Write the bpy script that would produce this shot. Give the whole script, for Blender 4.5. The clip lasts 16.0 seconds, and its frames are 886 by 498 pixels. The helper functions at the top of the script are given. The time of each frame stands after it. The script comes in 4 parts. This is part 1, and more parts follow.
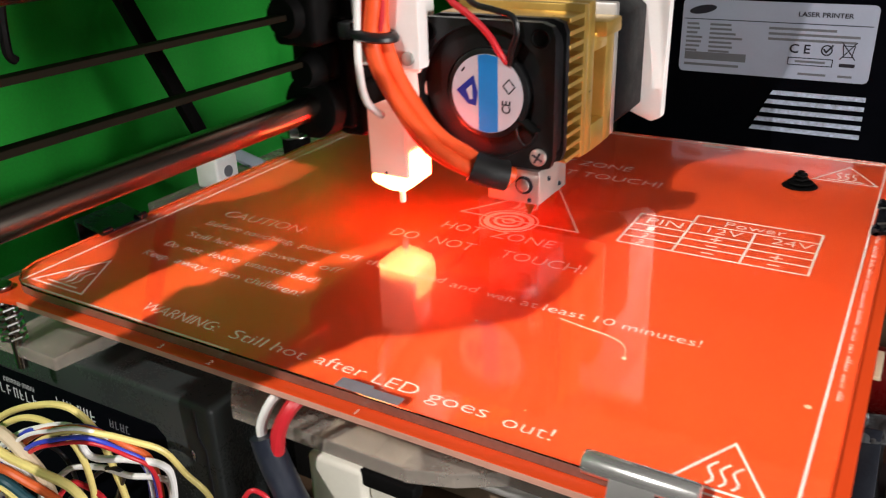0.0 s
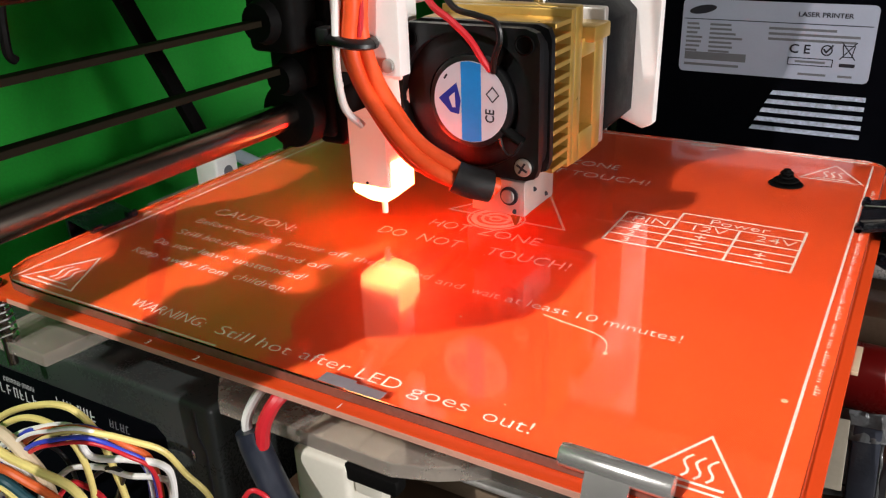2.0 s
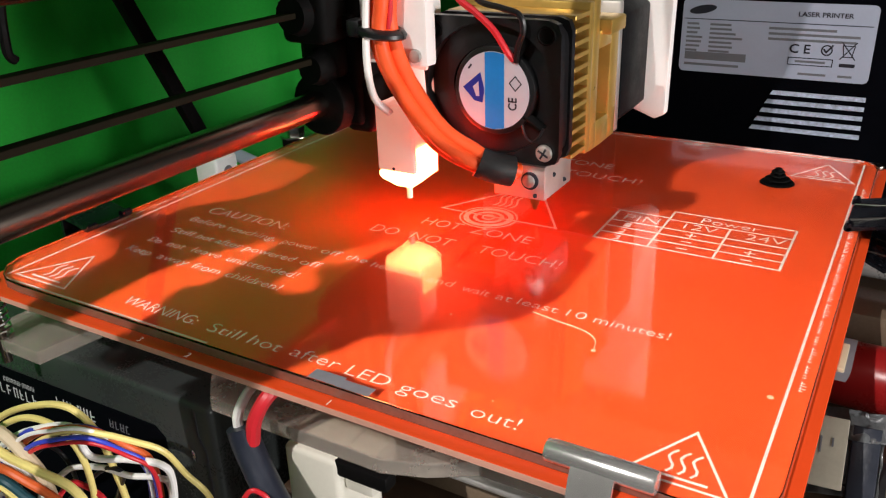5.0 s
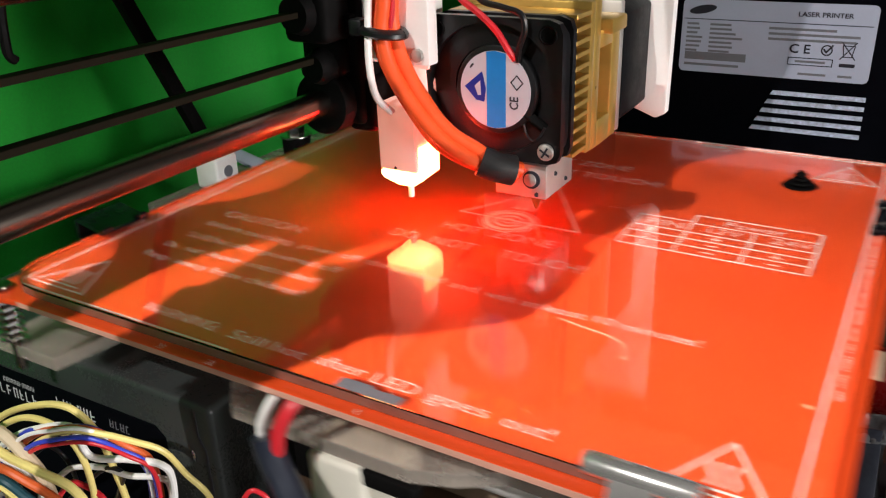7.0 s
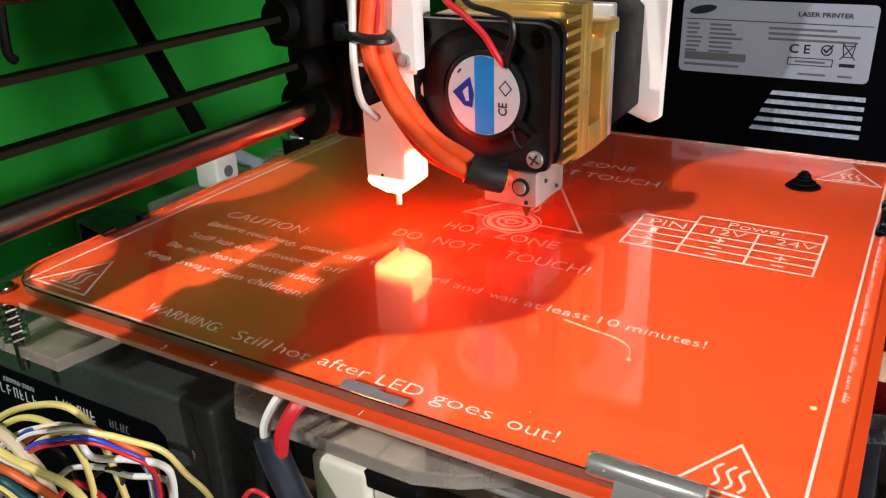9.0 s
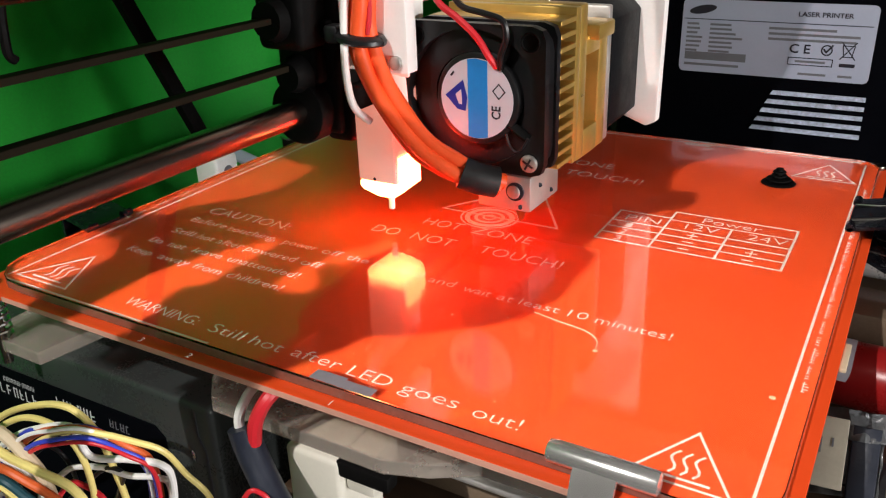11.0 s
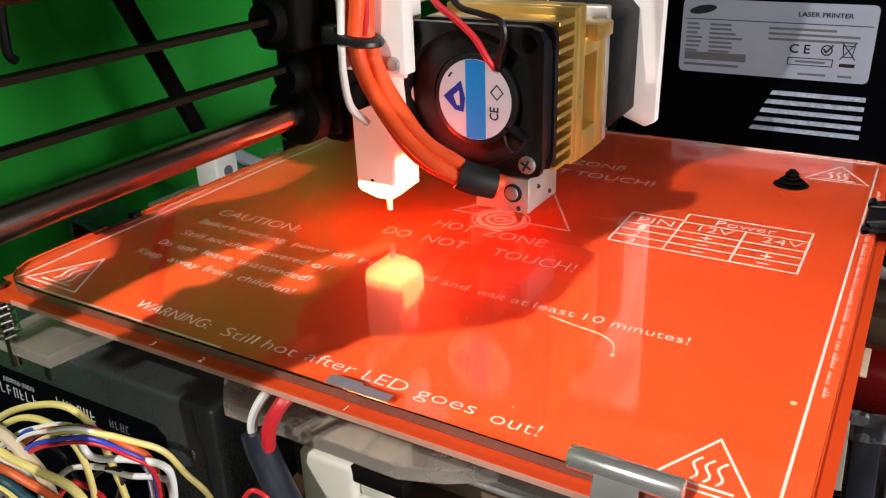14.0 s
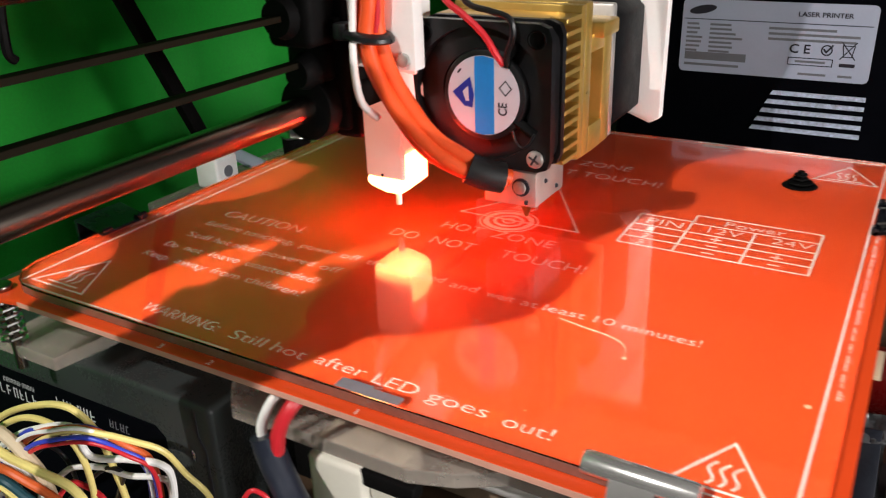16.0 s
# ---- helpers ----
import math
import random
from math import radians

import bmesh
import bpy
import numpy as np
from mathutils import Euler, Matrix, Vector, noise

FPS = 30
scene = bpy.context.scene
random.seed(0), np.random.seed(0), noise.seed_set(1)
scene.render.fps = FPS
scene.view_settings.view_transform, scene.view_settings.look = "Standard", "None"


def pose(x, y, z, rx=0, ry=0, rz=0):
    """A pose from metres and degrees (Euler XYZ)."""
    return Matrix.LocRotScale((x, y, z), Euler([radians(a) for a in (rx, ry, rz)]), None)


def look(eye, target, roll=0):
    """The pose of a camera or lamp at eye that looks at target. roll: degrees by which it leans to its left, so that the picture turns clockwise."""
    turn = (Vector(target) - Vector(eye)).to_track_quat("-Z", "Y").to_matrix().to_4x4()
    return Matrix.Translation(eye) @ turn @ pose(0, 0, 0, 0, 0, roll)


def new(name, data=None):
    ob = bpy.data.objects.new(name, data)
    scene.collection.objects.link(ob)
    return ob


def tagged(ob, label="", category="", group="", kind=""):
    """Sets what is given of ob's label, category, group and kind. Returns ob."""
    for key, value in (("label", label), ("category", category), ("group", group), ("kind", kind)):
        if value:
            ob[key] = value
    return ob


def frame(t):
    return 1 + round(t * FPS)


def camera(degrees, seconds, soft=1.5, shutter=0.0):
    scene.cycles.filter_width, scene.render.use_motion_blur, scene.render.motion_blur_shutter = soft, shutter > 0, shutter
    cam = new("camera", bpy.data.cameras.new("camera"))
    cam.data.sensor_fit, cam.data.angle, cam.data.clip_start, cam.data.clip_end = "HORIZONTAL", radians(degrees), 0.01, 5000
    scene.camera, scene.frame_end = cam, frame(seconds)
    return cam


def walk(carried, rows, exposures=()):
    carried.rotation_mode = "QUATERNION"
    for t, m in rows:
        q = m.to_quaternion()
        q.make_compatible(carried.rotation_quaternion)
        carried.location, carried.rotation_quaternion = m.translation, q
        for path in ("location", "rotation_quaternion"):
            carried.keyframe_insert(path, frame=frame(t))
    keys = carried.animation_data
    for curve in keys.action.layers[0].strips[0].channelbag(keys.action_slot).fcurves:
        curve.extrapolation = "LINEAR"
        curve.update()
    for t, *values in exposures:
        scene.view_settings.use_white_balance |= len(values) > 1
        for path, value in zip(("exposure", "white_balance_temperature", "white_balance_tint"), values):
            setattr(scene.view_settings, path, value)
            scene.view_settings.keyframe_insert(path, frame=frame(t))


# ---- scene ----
MM = 0.001
cam = camera(56.71, 16.0, soft=1.2, shutter=0.5)
STAND = pose(0.1043, -0.2147, 0.0969) @ pose(0, 0, 0, 0, 0, 30.907) @ pose(0, 0, 0, 65.785) @ pose(0, 0, 0, 0, 0, -1.97)
walk(cam, [(0.0, STAND), (16.0, STAND)])

# ---- light ----
KEY = Vector((-0.10, -1.00, 0.95))      # small bright lamp above the desk
SHADE_Z = 0.30                          # height of the unseen board added under it to cast the bed's shadow

world = bpy.data.worlds.new("room_dark")
world.use_nodes = True
world.node_tree.nodes["Background"].inputs[0].default_value = (0.9, 0.95, 1.0, 1)
world.node_tree.nodes["Background"].inputs[1].default_value = 0.05
scene.world = world
scene.view_settings.exposure = 0.0


def lamp(name, kind, place, target, power, size, colour):
    data = bpy.data.lights.new(name, kind)
    data.energy, data.color = power, colour
    if kind == "AREA":
        data.shape, data.size, data.size_y = "RECTANGLE", size, size * 0.6
    else:
        data.shadow_soft_size = size
    if kind == "SPOT":
        data.spot_size, data.spot_blend = radians(46), 1.0
    ob = new(name, data)
    ob.matrix_world = look(place, target)
    return ob


lamp("desk_lamp_bulb", "SPOT", KEY, (0.10, -0.30, 0), 58.5, 0.003, (1.0, 0.96, 0.92))
# fill lamp added low on the right for curtain and extruder; no window there
lamp("side_fill_light", "AREA", (1.38, -0.22, 0.09), (-0.05, 0, 0.07), 19.0, 0.45, (1.0, 0.97, 0.95))

# soft fill lamp added overhead to lift the wires and the shaded bed
lamp("high_fill_light", "AREA", (-0.20, -1.10, 1.66), (-0.15, -0.10, 0), 7.0, 1.3, (1.0, 0.95, 0.9))


# ---- materials ----
def material(name, colour, rough=0.5, metal=0.0, vary=0.15, scale=60.0, bump=0.0, fine=900.0, coat=0.0, spec=0.5, emit=None, power=0.0,
             glass=0.0, ior=1.45, stretch=None):
    m = bpy.data.materials.new(name)
    m.use_nodes = True
    nt = m.node_tree
    bsdf = nt.nodes["Principled BSDF"]
    i = bsdf.inputs
    i["Metallic"].default_value, i["IOR"].default_value = metal, ior
    i["Specular IOR Level"].default_value, i["Coat Weight"].default_value = spec, coat
    i["Transmission Weight"].default_value = glass
    coord = nt.nodes.new("ShaderNodeTexCoord")
    mapping = nt.nodes.new("ShaderNodeMapping")
    nt.links.new(coord.outputs["Object"], mapping.inputs[0])
    if stretch:
        mapping.inputs["Scale"].default_value = stretch
    big = nt.nodes.new("ShaderNodeTexNoise")
    big.inputs["Scale"].default_value, big.inputs["Detail"].default_value = scale, 4
    small = nt.nodes.new("ShaderNodeTexNoise")
    small.inputs["Scale"].default_value, small.inputs["Detail"].default_value = fine, 3
    for n in (big, small):
        nt.links.new(mapping.outputs[0], n.inputs["Vector"])
    both = nt.nodes.new("ShaderNodeMath")
    both.operation = "MULTIPLY_ADD"
    both.inputs[1].default_value = 0.35
    nt.links.new(small.outputs["Fac"], both.inputs[0])
    nt.links.new(big.outputs["Fac"], both.inputs[2])
    ramp = nt.nodes.new("ShaderNodeMapRange")
    ramp.inputs[1].default_value, ramp.inputs[2].default_value = 0.42, 0.95
    nt.links.new(both.outputs[0], ramp.inputs[0])
    mix = nt.nodes.new("ShaderNodeMix")
    mix.data_type = "RGBA"
    mix.inputs[6].default_value = (*[c * (1 - vary) for c in colour], 1)
    mix.inputs[7].default_value = (*[min(1, c * (1 + vary)) for c in colour], 1)
    nt.links.new(ramp.outputs[0], mix.inputs[0])
    nt.links.new(mix.outputs[2], i["Base Color"])
    rr = nt.nodes.new("ShaderNodeMapRange")
    rr.inputs[3].default_value, rr.inputs[4].default_value = max(0.0, rough * 0.8), min(1, rough * 1.25)
    nt.links.new(ramp.outputs[0], rr.inputs[0])
    nt.links.new(rr.outputs[0], i["Roughness"])
    if bump:
        b = nt.nodes.new("ShaderNodeBump")
        b.inputs["Strength"].default_value, b.inputs["Distance"].default_value = bump, 0.0004
        nt.links.new(both.outputs[0], b.inputs["Height"])
        nt.links.new(b.outputs[0], i["Normal"])
    if emit:
        i["Emission Color"].default_value, i["Emission Strength"].default_value = (*emit, 1), power
    return m


RED_BOARD = material("red_solder_mask", (0.80, 0.070, 0.011), 0.42, vary=0.06, scale=25, fine=500)
BOARD_EDGE = material("board_edge", (0.72, 0.36, 0.27), 0.5, vary=0.15)
PRINT = material("white_silkscreen", (0.82, 0.72, 0.68), 0.6, vary=0.08)
GLASS = material("clear_glass", (0.97, 1.0, 0.98), 0.045, vary=0.0, glass=1.0, ior=1.42)
ACRYLIC = material("smoky_acrylic", (0.56, 0.50, 0.44), 0.24, vary=0.25, glass=0.72, ior=1.49)
BROWN_ACRYLIC = material("brown_tinted_acrylic", (0.20, 0.145, 0.10), 0.2, vary=0.2, scale=20)
STEEL = material("polished_steel", (0.62, 0.60, 0.57), 0.18, metal=1.0, vary=0.12, scale=40, bump=0.05)
ROD = material("oiled_steel_rod", (0.24, 0.20, 0.17), 0.24, metal=1.0, vary=0.15, scale=60, fine=200, stretch=(1, 0.04, 1))
CHROME = material("bright_chrome", (0.70, 0.69, 0.67), 0.24, metal=0.75, vary=0.06)
SCREW = material("dull_zinc_screw", (0.50, 0.48, 0.45), 0.55, metal=0.9, vary=0.2, scale=300, bump=0.3)
SLIDE = material("bright_zinc_rod", (0.74, 0.73, 0.71), 0.3, metal=0.45, vary=0.08)
ALUMINIUM = material("milled_aluminium", (0.70, 0.66, 0.62), 0.46, metal=0.9, vary=0.1, bump=0.1)
GOLD = material("gold_anodised_aluminium", (0.66, 0.43, 0.11), 0.34, metal=0.68, vary=0.1, scale=120, bump=0.12)
BLACK = material("black_plastic", (0.008, 0.008, 0.009), 0.35, vary=0.25, scale=150, bump=0.15)
CLIP_BLACK = material("blue_black_enamel", (0.003, 0.0036, 0.006), 0.25, vary=0.2, scale=150, bump=0.05)
BLACK_MATT = material("matt_black_plastic", (0.003, 0.0028, 0.0028), 0.7, vary=0.3, spec=0.12, scale=200, bump=0.3)
CASE = material("satin_black_case", (0.002, 0.0023, 0.004), 0.5, spec=0.04, vary=0.2, scale=80, fine=2500, bump=0.25)
MOTOR = material("black_motor_paint", (0.006, 0.006, 0.007), 0.48, spec=0.12, vary=0.2, scale=120, bump=0.1)
RUBBER = material("black_rubber_belt", (0.013, 0.010, 0.006), 0.8, spec=0.06, vary=0.3, bump=0.2)
WHITE = material("white_plastic", (0.92, 0.91, 0.88), 0.42, vary=0.04, scale=60, bump=0.08)
IVORY = material("ivory_plastic", (0.70, 0.67, 0.58), 0.45, vary=0.06, scale=60, bump=0.1)
# emission put into the milky plastic for the red light glowing through it
PROBE_BODY = material("milky_probe_plastic", (0.80, 0.66, 0.62), 0.4, vary=0.04, emit=(1.0, 0.35, 0.25), power=0.5)
PROBE_TIP = material("lit_probe_tip", (0.9, 0.7, 0.6), 0.4, vary=0.02, emit=(1.0, 0.40, 0.12), power=12.0)
PROBE_GLOW = material("glowing_red_lens", (0.9, 0.3, 0.2), 0.3, vary=0.02, emit=(1.0, 0.035, 0.012), power=108.0)
# glow of the unseen left lens, added to throw red onto the rod
PROBE_SIDE = material("dim_red_lens", (0.9, 0.3, 0.2), 0.3, vary=0.02, emit=(1.0, 0.012, 0.01), power=46.0)
RED_WIRE = material("red_orange_silicone_wire", (0.95, 0.10, 0.02), 0.5, vary=0.1, scale=150, bump=0.1)
RED_THIN = material("red_insulation", (0.60, 0.02, 0.03), 0.4, vary=0.1)
WHITE_WIRE = material("white_insulation", (0.90, 0.88, 0.85), 0.4, vary=0.08)
TAPE_BLACK = material("black_tape", (0.012, 0.011, 0.011), 0.5, vary=0.3, bump=0.5)
SLEEVE = material("navy_black_sleeve", (0.018, 0.022, 0.035), 0.42, vary=0.25, scale=140, bump=0.5)
PAPER = material("white_paper_label", (0.52, 0.52, 0.58), 0.45, vary=0.05, scale=90)
SILVER_LABEL = material("silver_grey_label", (0.42, 0.45, 0.57), 0.4, vary=0.05, scale=50)
BLUE_INK = material("blue_ink", (0.01, 0.22, 0.62), 0.4, vary=0.08)
NAVY_INK = material("navy_ink", (0.01, 0.03, 0.28), 0.4, vary=0.08)
DARK_INK = material("dark_ink", (0.02, 0.02, 0.03), 0.5, vary=0.1)
GREY_INK = material("grey_ink", (0.16, 0.16, 0.18), 0.5, vary=0.1)
WHITE_INK = material("white_ink", (0.62, 0.62, 0.64), 0.5, vary=0.15)
VENT = material("light_grey_vent", (0.50, 0.55, 0.70), 0.6, vary=0.35, scale=500, fine=1500, bump=0.6)
GREEN = material("green_curtain_cloth", (0.024, 0.52, 0.052), 0.75, vary=0.22, scale=14, fine=700, bump=0.3)
STEEL_CASE = material("grey_powder_coat", (0.033, 0.038, 0.037), 0.27, vary=0.2, scale=30, fine=1500, bump=0.2)
WOOD = material("brown_board", (0.065, 0.038, 0.022), 0.5, vary=0.3, scale=30, bump=0.3, stretch=(1, 8, 8))
DESK = material("dark_desk_top", (0.012, 0.010, 0.009), 0.6, vary=0.3, scale=10)
PLASTER = material("painted_plaster", (0.28, 0.26, 0.24), 0.8, vary=0.08, scale=3, fine=80)
RED_PAINT = material("red_glossy_tube", (0.34, 0.012, 0.012), 0.28, vary=0.15, scale=60)
CARD = material("beige_card", (0.40, 0.36, 0.28), 0.6, vary=0.12, scale=70)
TAPE = material("clear_crumpled_tape", (0.22, 0.23, 0.24), 0.16, vary=0.3, scale=120, bump=0.8)
FIBRE = material("dark_fibre_board", (0.02, 0.02, 0.022), 0.7, vary=0.2)
YELLOW = material("yellow_insulation", (0.90, 0.74, 0.26), 0.4, vary=0.12)
BLUE = material("blue_insulation", (0.04, 0.06, 0.55), 0.4, vary=0.12)
ORANGE = material("orange_insulation", (0.66, 0.12, 0.03), 0.4, vary=0.12)
GREY_WIRE = material("grey_insulation", (0.36, 0.35, 0.34), 0.4, vary=0.12)
CREAM = material("cream_masking_tape", (0.62, 0.50, 0.34), 0.6, vary=0.1)
NAVY_LABEL = material("navy_tube_label", (0.008, 0.014, 0.07), 0.3, vary=0.1)
GLASS_EDGE = material("ground_glass_edge", (0.15, 0.105, 0.085), 0.22, vary=0.3, scale=60, glass=0.25, ior=1.5)
TAPE_GREY = material("blue_grey_tape", (0.26, 0.27, 0.31), 0.45, vary=0.15, scale=200)
TEAL = material("dark_teal_insulation", (0.02, 0.07, 0.09), 0.4, vary=0.12)


# ---- mesh helpers (all lengths in millimetres) ----
def part(name, bm, mat, parent=None, label="", smooth=True):
    me = bpy.data.meshes.new(name)
    bm.to_mesh(me)
    bm.free()
    me.materials.append(mat)
    if smooth:
        me.shade_smooth()
        me.set_sharp_from_angle(angle=radians(35))
    ob = new(name, me)
    ob.parent = parent
    return tagged(ob, label)


def thing(name, place, label, category, group="", kind=""):
    ob = new(name)
    ob.empty_display_size = 0.01
    ob.location = Vector(place) * MM
    return tagged(ob, label, category, group, kind)


def add(bm, other):
    me = bpy.data.meshes.new("tmp")
    other.to_mesh(me)
    other.free()
    bm.from_mesh(me)
    bpy.data.meshes.remove(me)


def box(x0, x1, y0, y1, z0, z1, r=0.3, seg=2, turn=None, bm=None):
    b = bmesh.new()
    bmesh.ops.create_cube(b, size=1)
    for v in b.verts:
        v.co = Vector(((x0 + x1) / 2 + v.co.x * (x1 - x0), (y0 + y1) / 2 + v.co.y * (y1 - y0), (z0 + z1) / 2 + v.co.z * (z1 - z0))) * MM
    if r > 0:
        bmesh.ops.bevel(b, geom=b.edges[:], offset=r * MM, segments=seg, profile=0.5, affect="EDGES")
    if turn is not None:
        bmesh.ops.transform(b, matrix=turn, verts=b.verts[:])
    if bm is None:
        return b
    add(bm, b)
    return bm


def cyl(a, c, r, seg=20, r2=None, bevel=0.0, bm=None):
    a, c = Vector(a) * MM, Vector(c) * MM
    b = bmesh.new()
    d = c - a
    m = Matrix.Translation((a + c) / 2) @ d.to_track_quat("Z", "Y").to_matrix().to_4x4()
    bmesh.ops.create_cone(b, cap_ends=True, segments=seg, radius1=r * MM, radius2=(r if r2 is None else r2) * MM, depth=d.length, matrix=m)
    if bevel:
        caps = [e for e in b.edges if any(len(f.verts) > 4 for f in e.link_faces)]
        bmesh.ops.bevel(b, geom=caps, offset=bevel * MM, segments=2, profile=0.5, affect="EDGES")
    if bm is None:
        return b
    add(bm, b)
    return bm


def prism(outline, z0, z1, r=0.0, turn=None, bm=None):
    """An outline in x and y, pushed from z0 to z1."""
    b = bmesh.new()
    face = b.faces.new([b.verts.new((x * MM, y * MM, z0 * MM)) for x, y in outline])
    up = bmesh.ops.extrude_face_region(b, geom=[face])
    bmesh.ops.translate(b, vec=(0, 0, (z1 - z0) * MM), verts=[v for v in up["geom"] if isinstance(v, bmesh.types.BMVert)])
    bmesh.ops.recalc_face_normals(b, faces=b.faces[:])
    if r:
        bmesh.ops.bevel(b, geom=b.edges[:], offset=r * MM, segments=2, profile=0.5, affect="EDGES")
    if turn is not None:
        bmesh.ops.transform(b, matrix=turn, verts=b.verts[:])
    if bm is None:
        return b
    add(bm, b)
    return bm


def spline(pts, n=8):
    pts = [Vector(q) for q in pts]
    ext = [pts[0] * 2 - pts[1]] + pts + [pts[-1] * 2 - pts[-2]]
    out = []
    for k in range(1, len(ext) - 2):
        p0, p1, p2, p3 = ext[k - 1:k + 3]
        for s in range(n):
            t = s / n
            out.append(0.5 * ((2 * p1) + (p2 - p0) * t + (2 * p0 - 5 * p1 + 4 * p2 - p3) * t * t + (3 * p1 - p0 - 3 * p2 + p3) * t ** 3))
    return out + [pts[-1]]


def tube(pts, r, seg=10, n=8, flat=1.0, bm=None):
    """A round cable through the points."""
    b = bm or bmesh.new()
    line = [q * MM for q in spline(pts, n)]
    rings, side = [], None
    for k, q in enumerate(line):
        d = (line[min(k + 1, len(line) - 1)] - line[max(k - 1, 0)]).normalized()
        if side is None:
            side = d.orthogonal().normalized()
        side = (side - d * side.dot(d)).normalized()
        up = d.cross(side)
        rings.append([b.verts.new(q + (side * math.cos(2 * math.pi * s / seg) + up * math.sin(2 * math.pi * s / seg) * flat) * r * MM)
                      for s in range(seg)])
    for one, two in zip(rings, rings[1:]):
        for s in range(seg):
            b.faces.new((one[s], one[(s + 1) % seg], two[(s + 1) % seg], two[s]))
    b.faces.new(rings[0][::-1])
    b.faces.new(rings[-1])
    return b


def lettering(name, text, size, m, mat, parent, bold=0.0, thick=0.06, width=None, label=""):
    """Raised letters of the given cap height, at the pose m in metres; width stretches them to that length."""
    cu = bpy.data.curves.new(name, "FONT")
    cu.body, cu.size, cu.offset, cu.extrude, cu.resolution_u = text, size * MM / 0.7, bold * MM, thick * MM / 2, 3
    tmp = bpy.data.objects.new("tmp_text", cu)
    scene.collection.objects.link(tmp)
    me = bpy.data.meshes.new_from_object(tmp.evaluated_get(bpy.context.evaluated_depsgraph_get()))
    bpy.data.objects.remove(tmp)
    bpy.data.curves.remove(cu)
    if width:
        xs = [v.co.x for v in me.vertices]
        me.transform(Matrix.Diagonal((width * MM / (max(xs) - min(xs)), 1, 1, 1)) @ Matrix.Translation((-min(xs), 0, 0)))
    me.name = name
    me.materials.clear()
    me.materials.append(mat)
    ob = new(name, me)
    ob.parent = parent
    ob.matrix_basis = m
    return tagged(ob, label)


def stroke(pts, w, z0, z1, bm=None):
    """A flat printed line of width w through points in x and y, in one piece with mitred corners."""
    b = bm or bmesh.new()
    pts = [Vector(q) for q in pts]
    closed = len(pts) > 3 and (pts[0] - pts[-1]).length < 1e-6
    if closed:
        pts = pts[:-1]
    n = len(pts)
    rows = []
    for k, q in enumerate(pts):
        before = pts[k - 1] if closed or k else None
        after = pts[(k + 1) % n] if closed or k < n - 1 else None
        d0 = (q - before).normalized() if before is not None else (after - q).normalized()
        d1 = (after - q).normalized() if after is not None else d0
        side = Vector((-d0.y - d1.y, d0.x + d1.x)).normalized()
        side *= w / 2 / max(0.4, side.dot(Vector((-d0.y, d0.x))))
        end = Vector((0, 0)) if before is not None and after is not None else (d1 if before is not None else -d1) * w / 2
        rows.append([b.verts.new(Vector((c.x, c.y, z)) * MM) for c, z in
                     ((q + side + end, z0), (q - side + end, z0), (q - side + end, z1), (q + side + end, z1))])
    for k in range(n if closed else n - 1):
        one, two = rows[k], rows[(k + 1) % n]
        for j in range(4):
            b.faces.new((one[j], two[j], two[(j + 1) % 4], one[(j + 1) % 4]))
    if not closed:
        b.faces.new(rows[0])
        b.faces.new(rows[-1][::-1])
    bmesh.ops.recalc_face_normals(b, faces=b.faces[:])
    return b


def crumpled(x0, x1, z0, z1, y, depth, turn, cells=14, seed=0.0):
    """A creased sheet with thickness, standing in x and z."""
    b = bmesh.new()
    grid = []
    for i in range(cells + 1):
        row = []
        for j in range(cells + 1):
            x, z = x0 + (x1 - x0) * i / cells, z0 + (z1 - z0) * j / cells
            f = noise.noise(Vector((x * 0.16 + seed, z * 0.16, seed))) + 0.6 * abs(noise.noise(Vector((x * 0.4, z * 0.4 + seed, 3))))
            g = noise.noise(Vector((x * 0.2, z * 0.2, 9 + seed)))
            row.append(b.verts.new(Vector((x + g, y + depth * f, z + g * 1.3)) * MM))
        grid.append(row)
    for i in range(cells):
        for j in range(cells):
            b.faces.new((grid[i][j], grid[i + 1][j], grid[i + 1][j + 1], grid[i][j + 1]))
    bmesh.ops.solidify(b, geom=b.faces[:], thickness=0.25 * MM)
    bmesh.ops.transform(b, matrix=turn, verts=b.verts[:])
    return b


# ---- the room ----
def slab(name, x0, x1, y0, y1, z0, z1, mat, label, category):
    ob = part(name, box(x0, x1, y0, y1, z0, z1, 0), mat, None, label, smooth=False)
    return tagged(ob, label, category, kind="structure")


slab("wall_north", -1500, 1500, 1500, 1600, -800, 1700, PLASTER, "plain painted plaster wall of the room", "wall")
slab("wall_south", -1500, 1500, -1900, -1800, -800, 1700, PLASTER, "plain painted plaster wall of the room", "wall")
slab("wall_west", -1600, -1500, -1900, 1600, -800, 1700, PLASTER, "plain painted plaster wall of the room", "wall")
slab("wall_east", 1500, 1600, -1900, 1600, -800, 1700, PLASTER, "plain painted plaster wall of the room", "wall")
slab("ceiling", -1600, 1600, -1900, 1600, 1700, 1800, PLASTER, "plain painted plaster ceiling", "ceiling")
slab("floor", -1600, 1600, -1900, 1600, -900, -800, WOOD, "dark brown floor of the room", "floor")
desk = thing("desk", (0, 0, -115), "dark desk top under the printer and wires", "desk")
part("desk_top", box(-900, 700, -700, 900, -30, 0, 3), DESK, desk)
for dx, dy in ((-860, -660), (660, -660), (-860, 860), (660, 860)):
    part("leg", box(dx - 25, dx + 25, dy - 25, dy + 25, -685, -30, 2), DESK, desk)


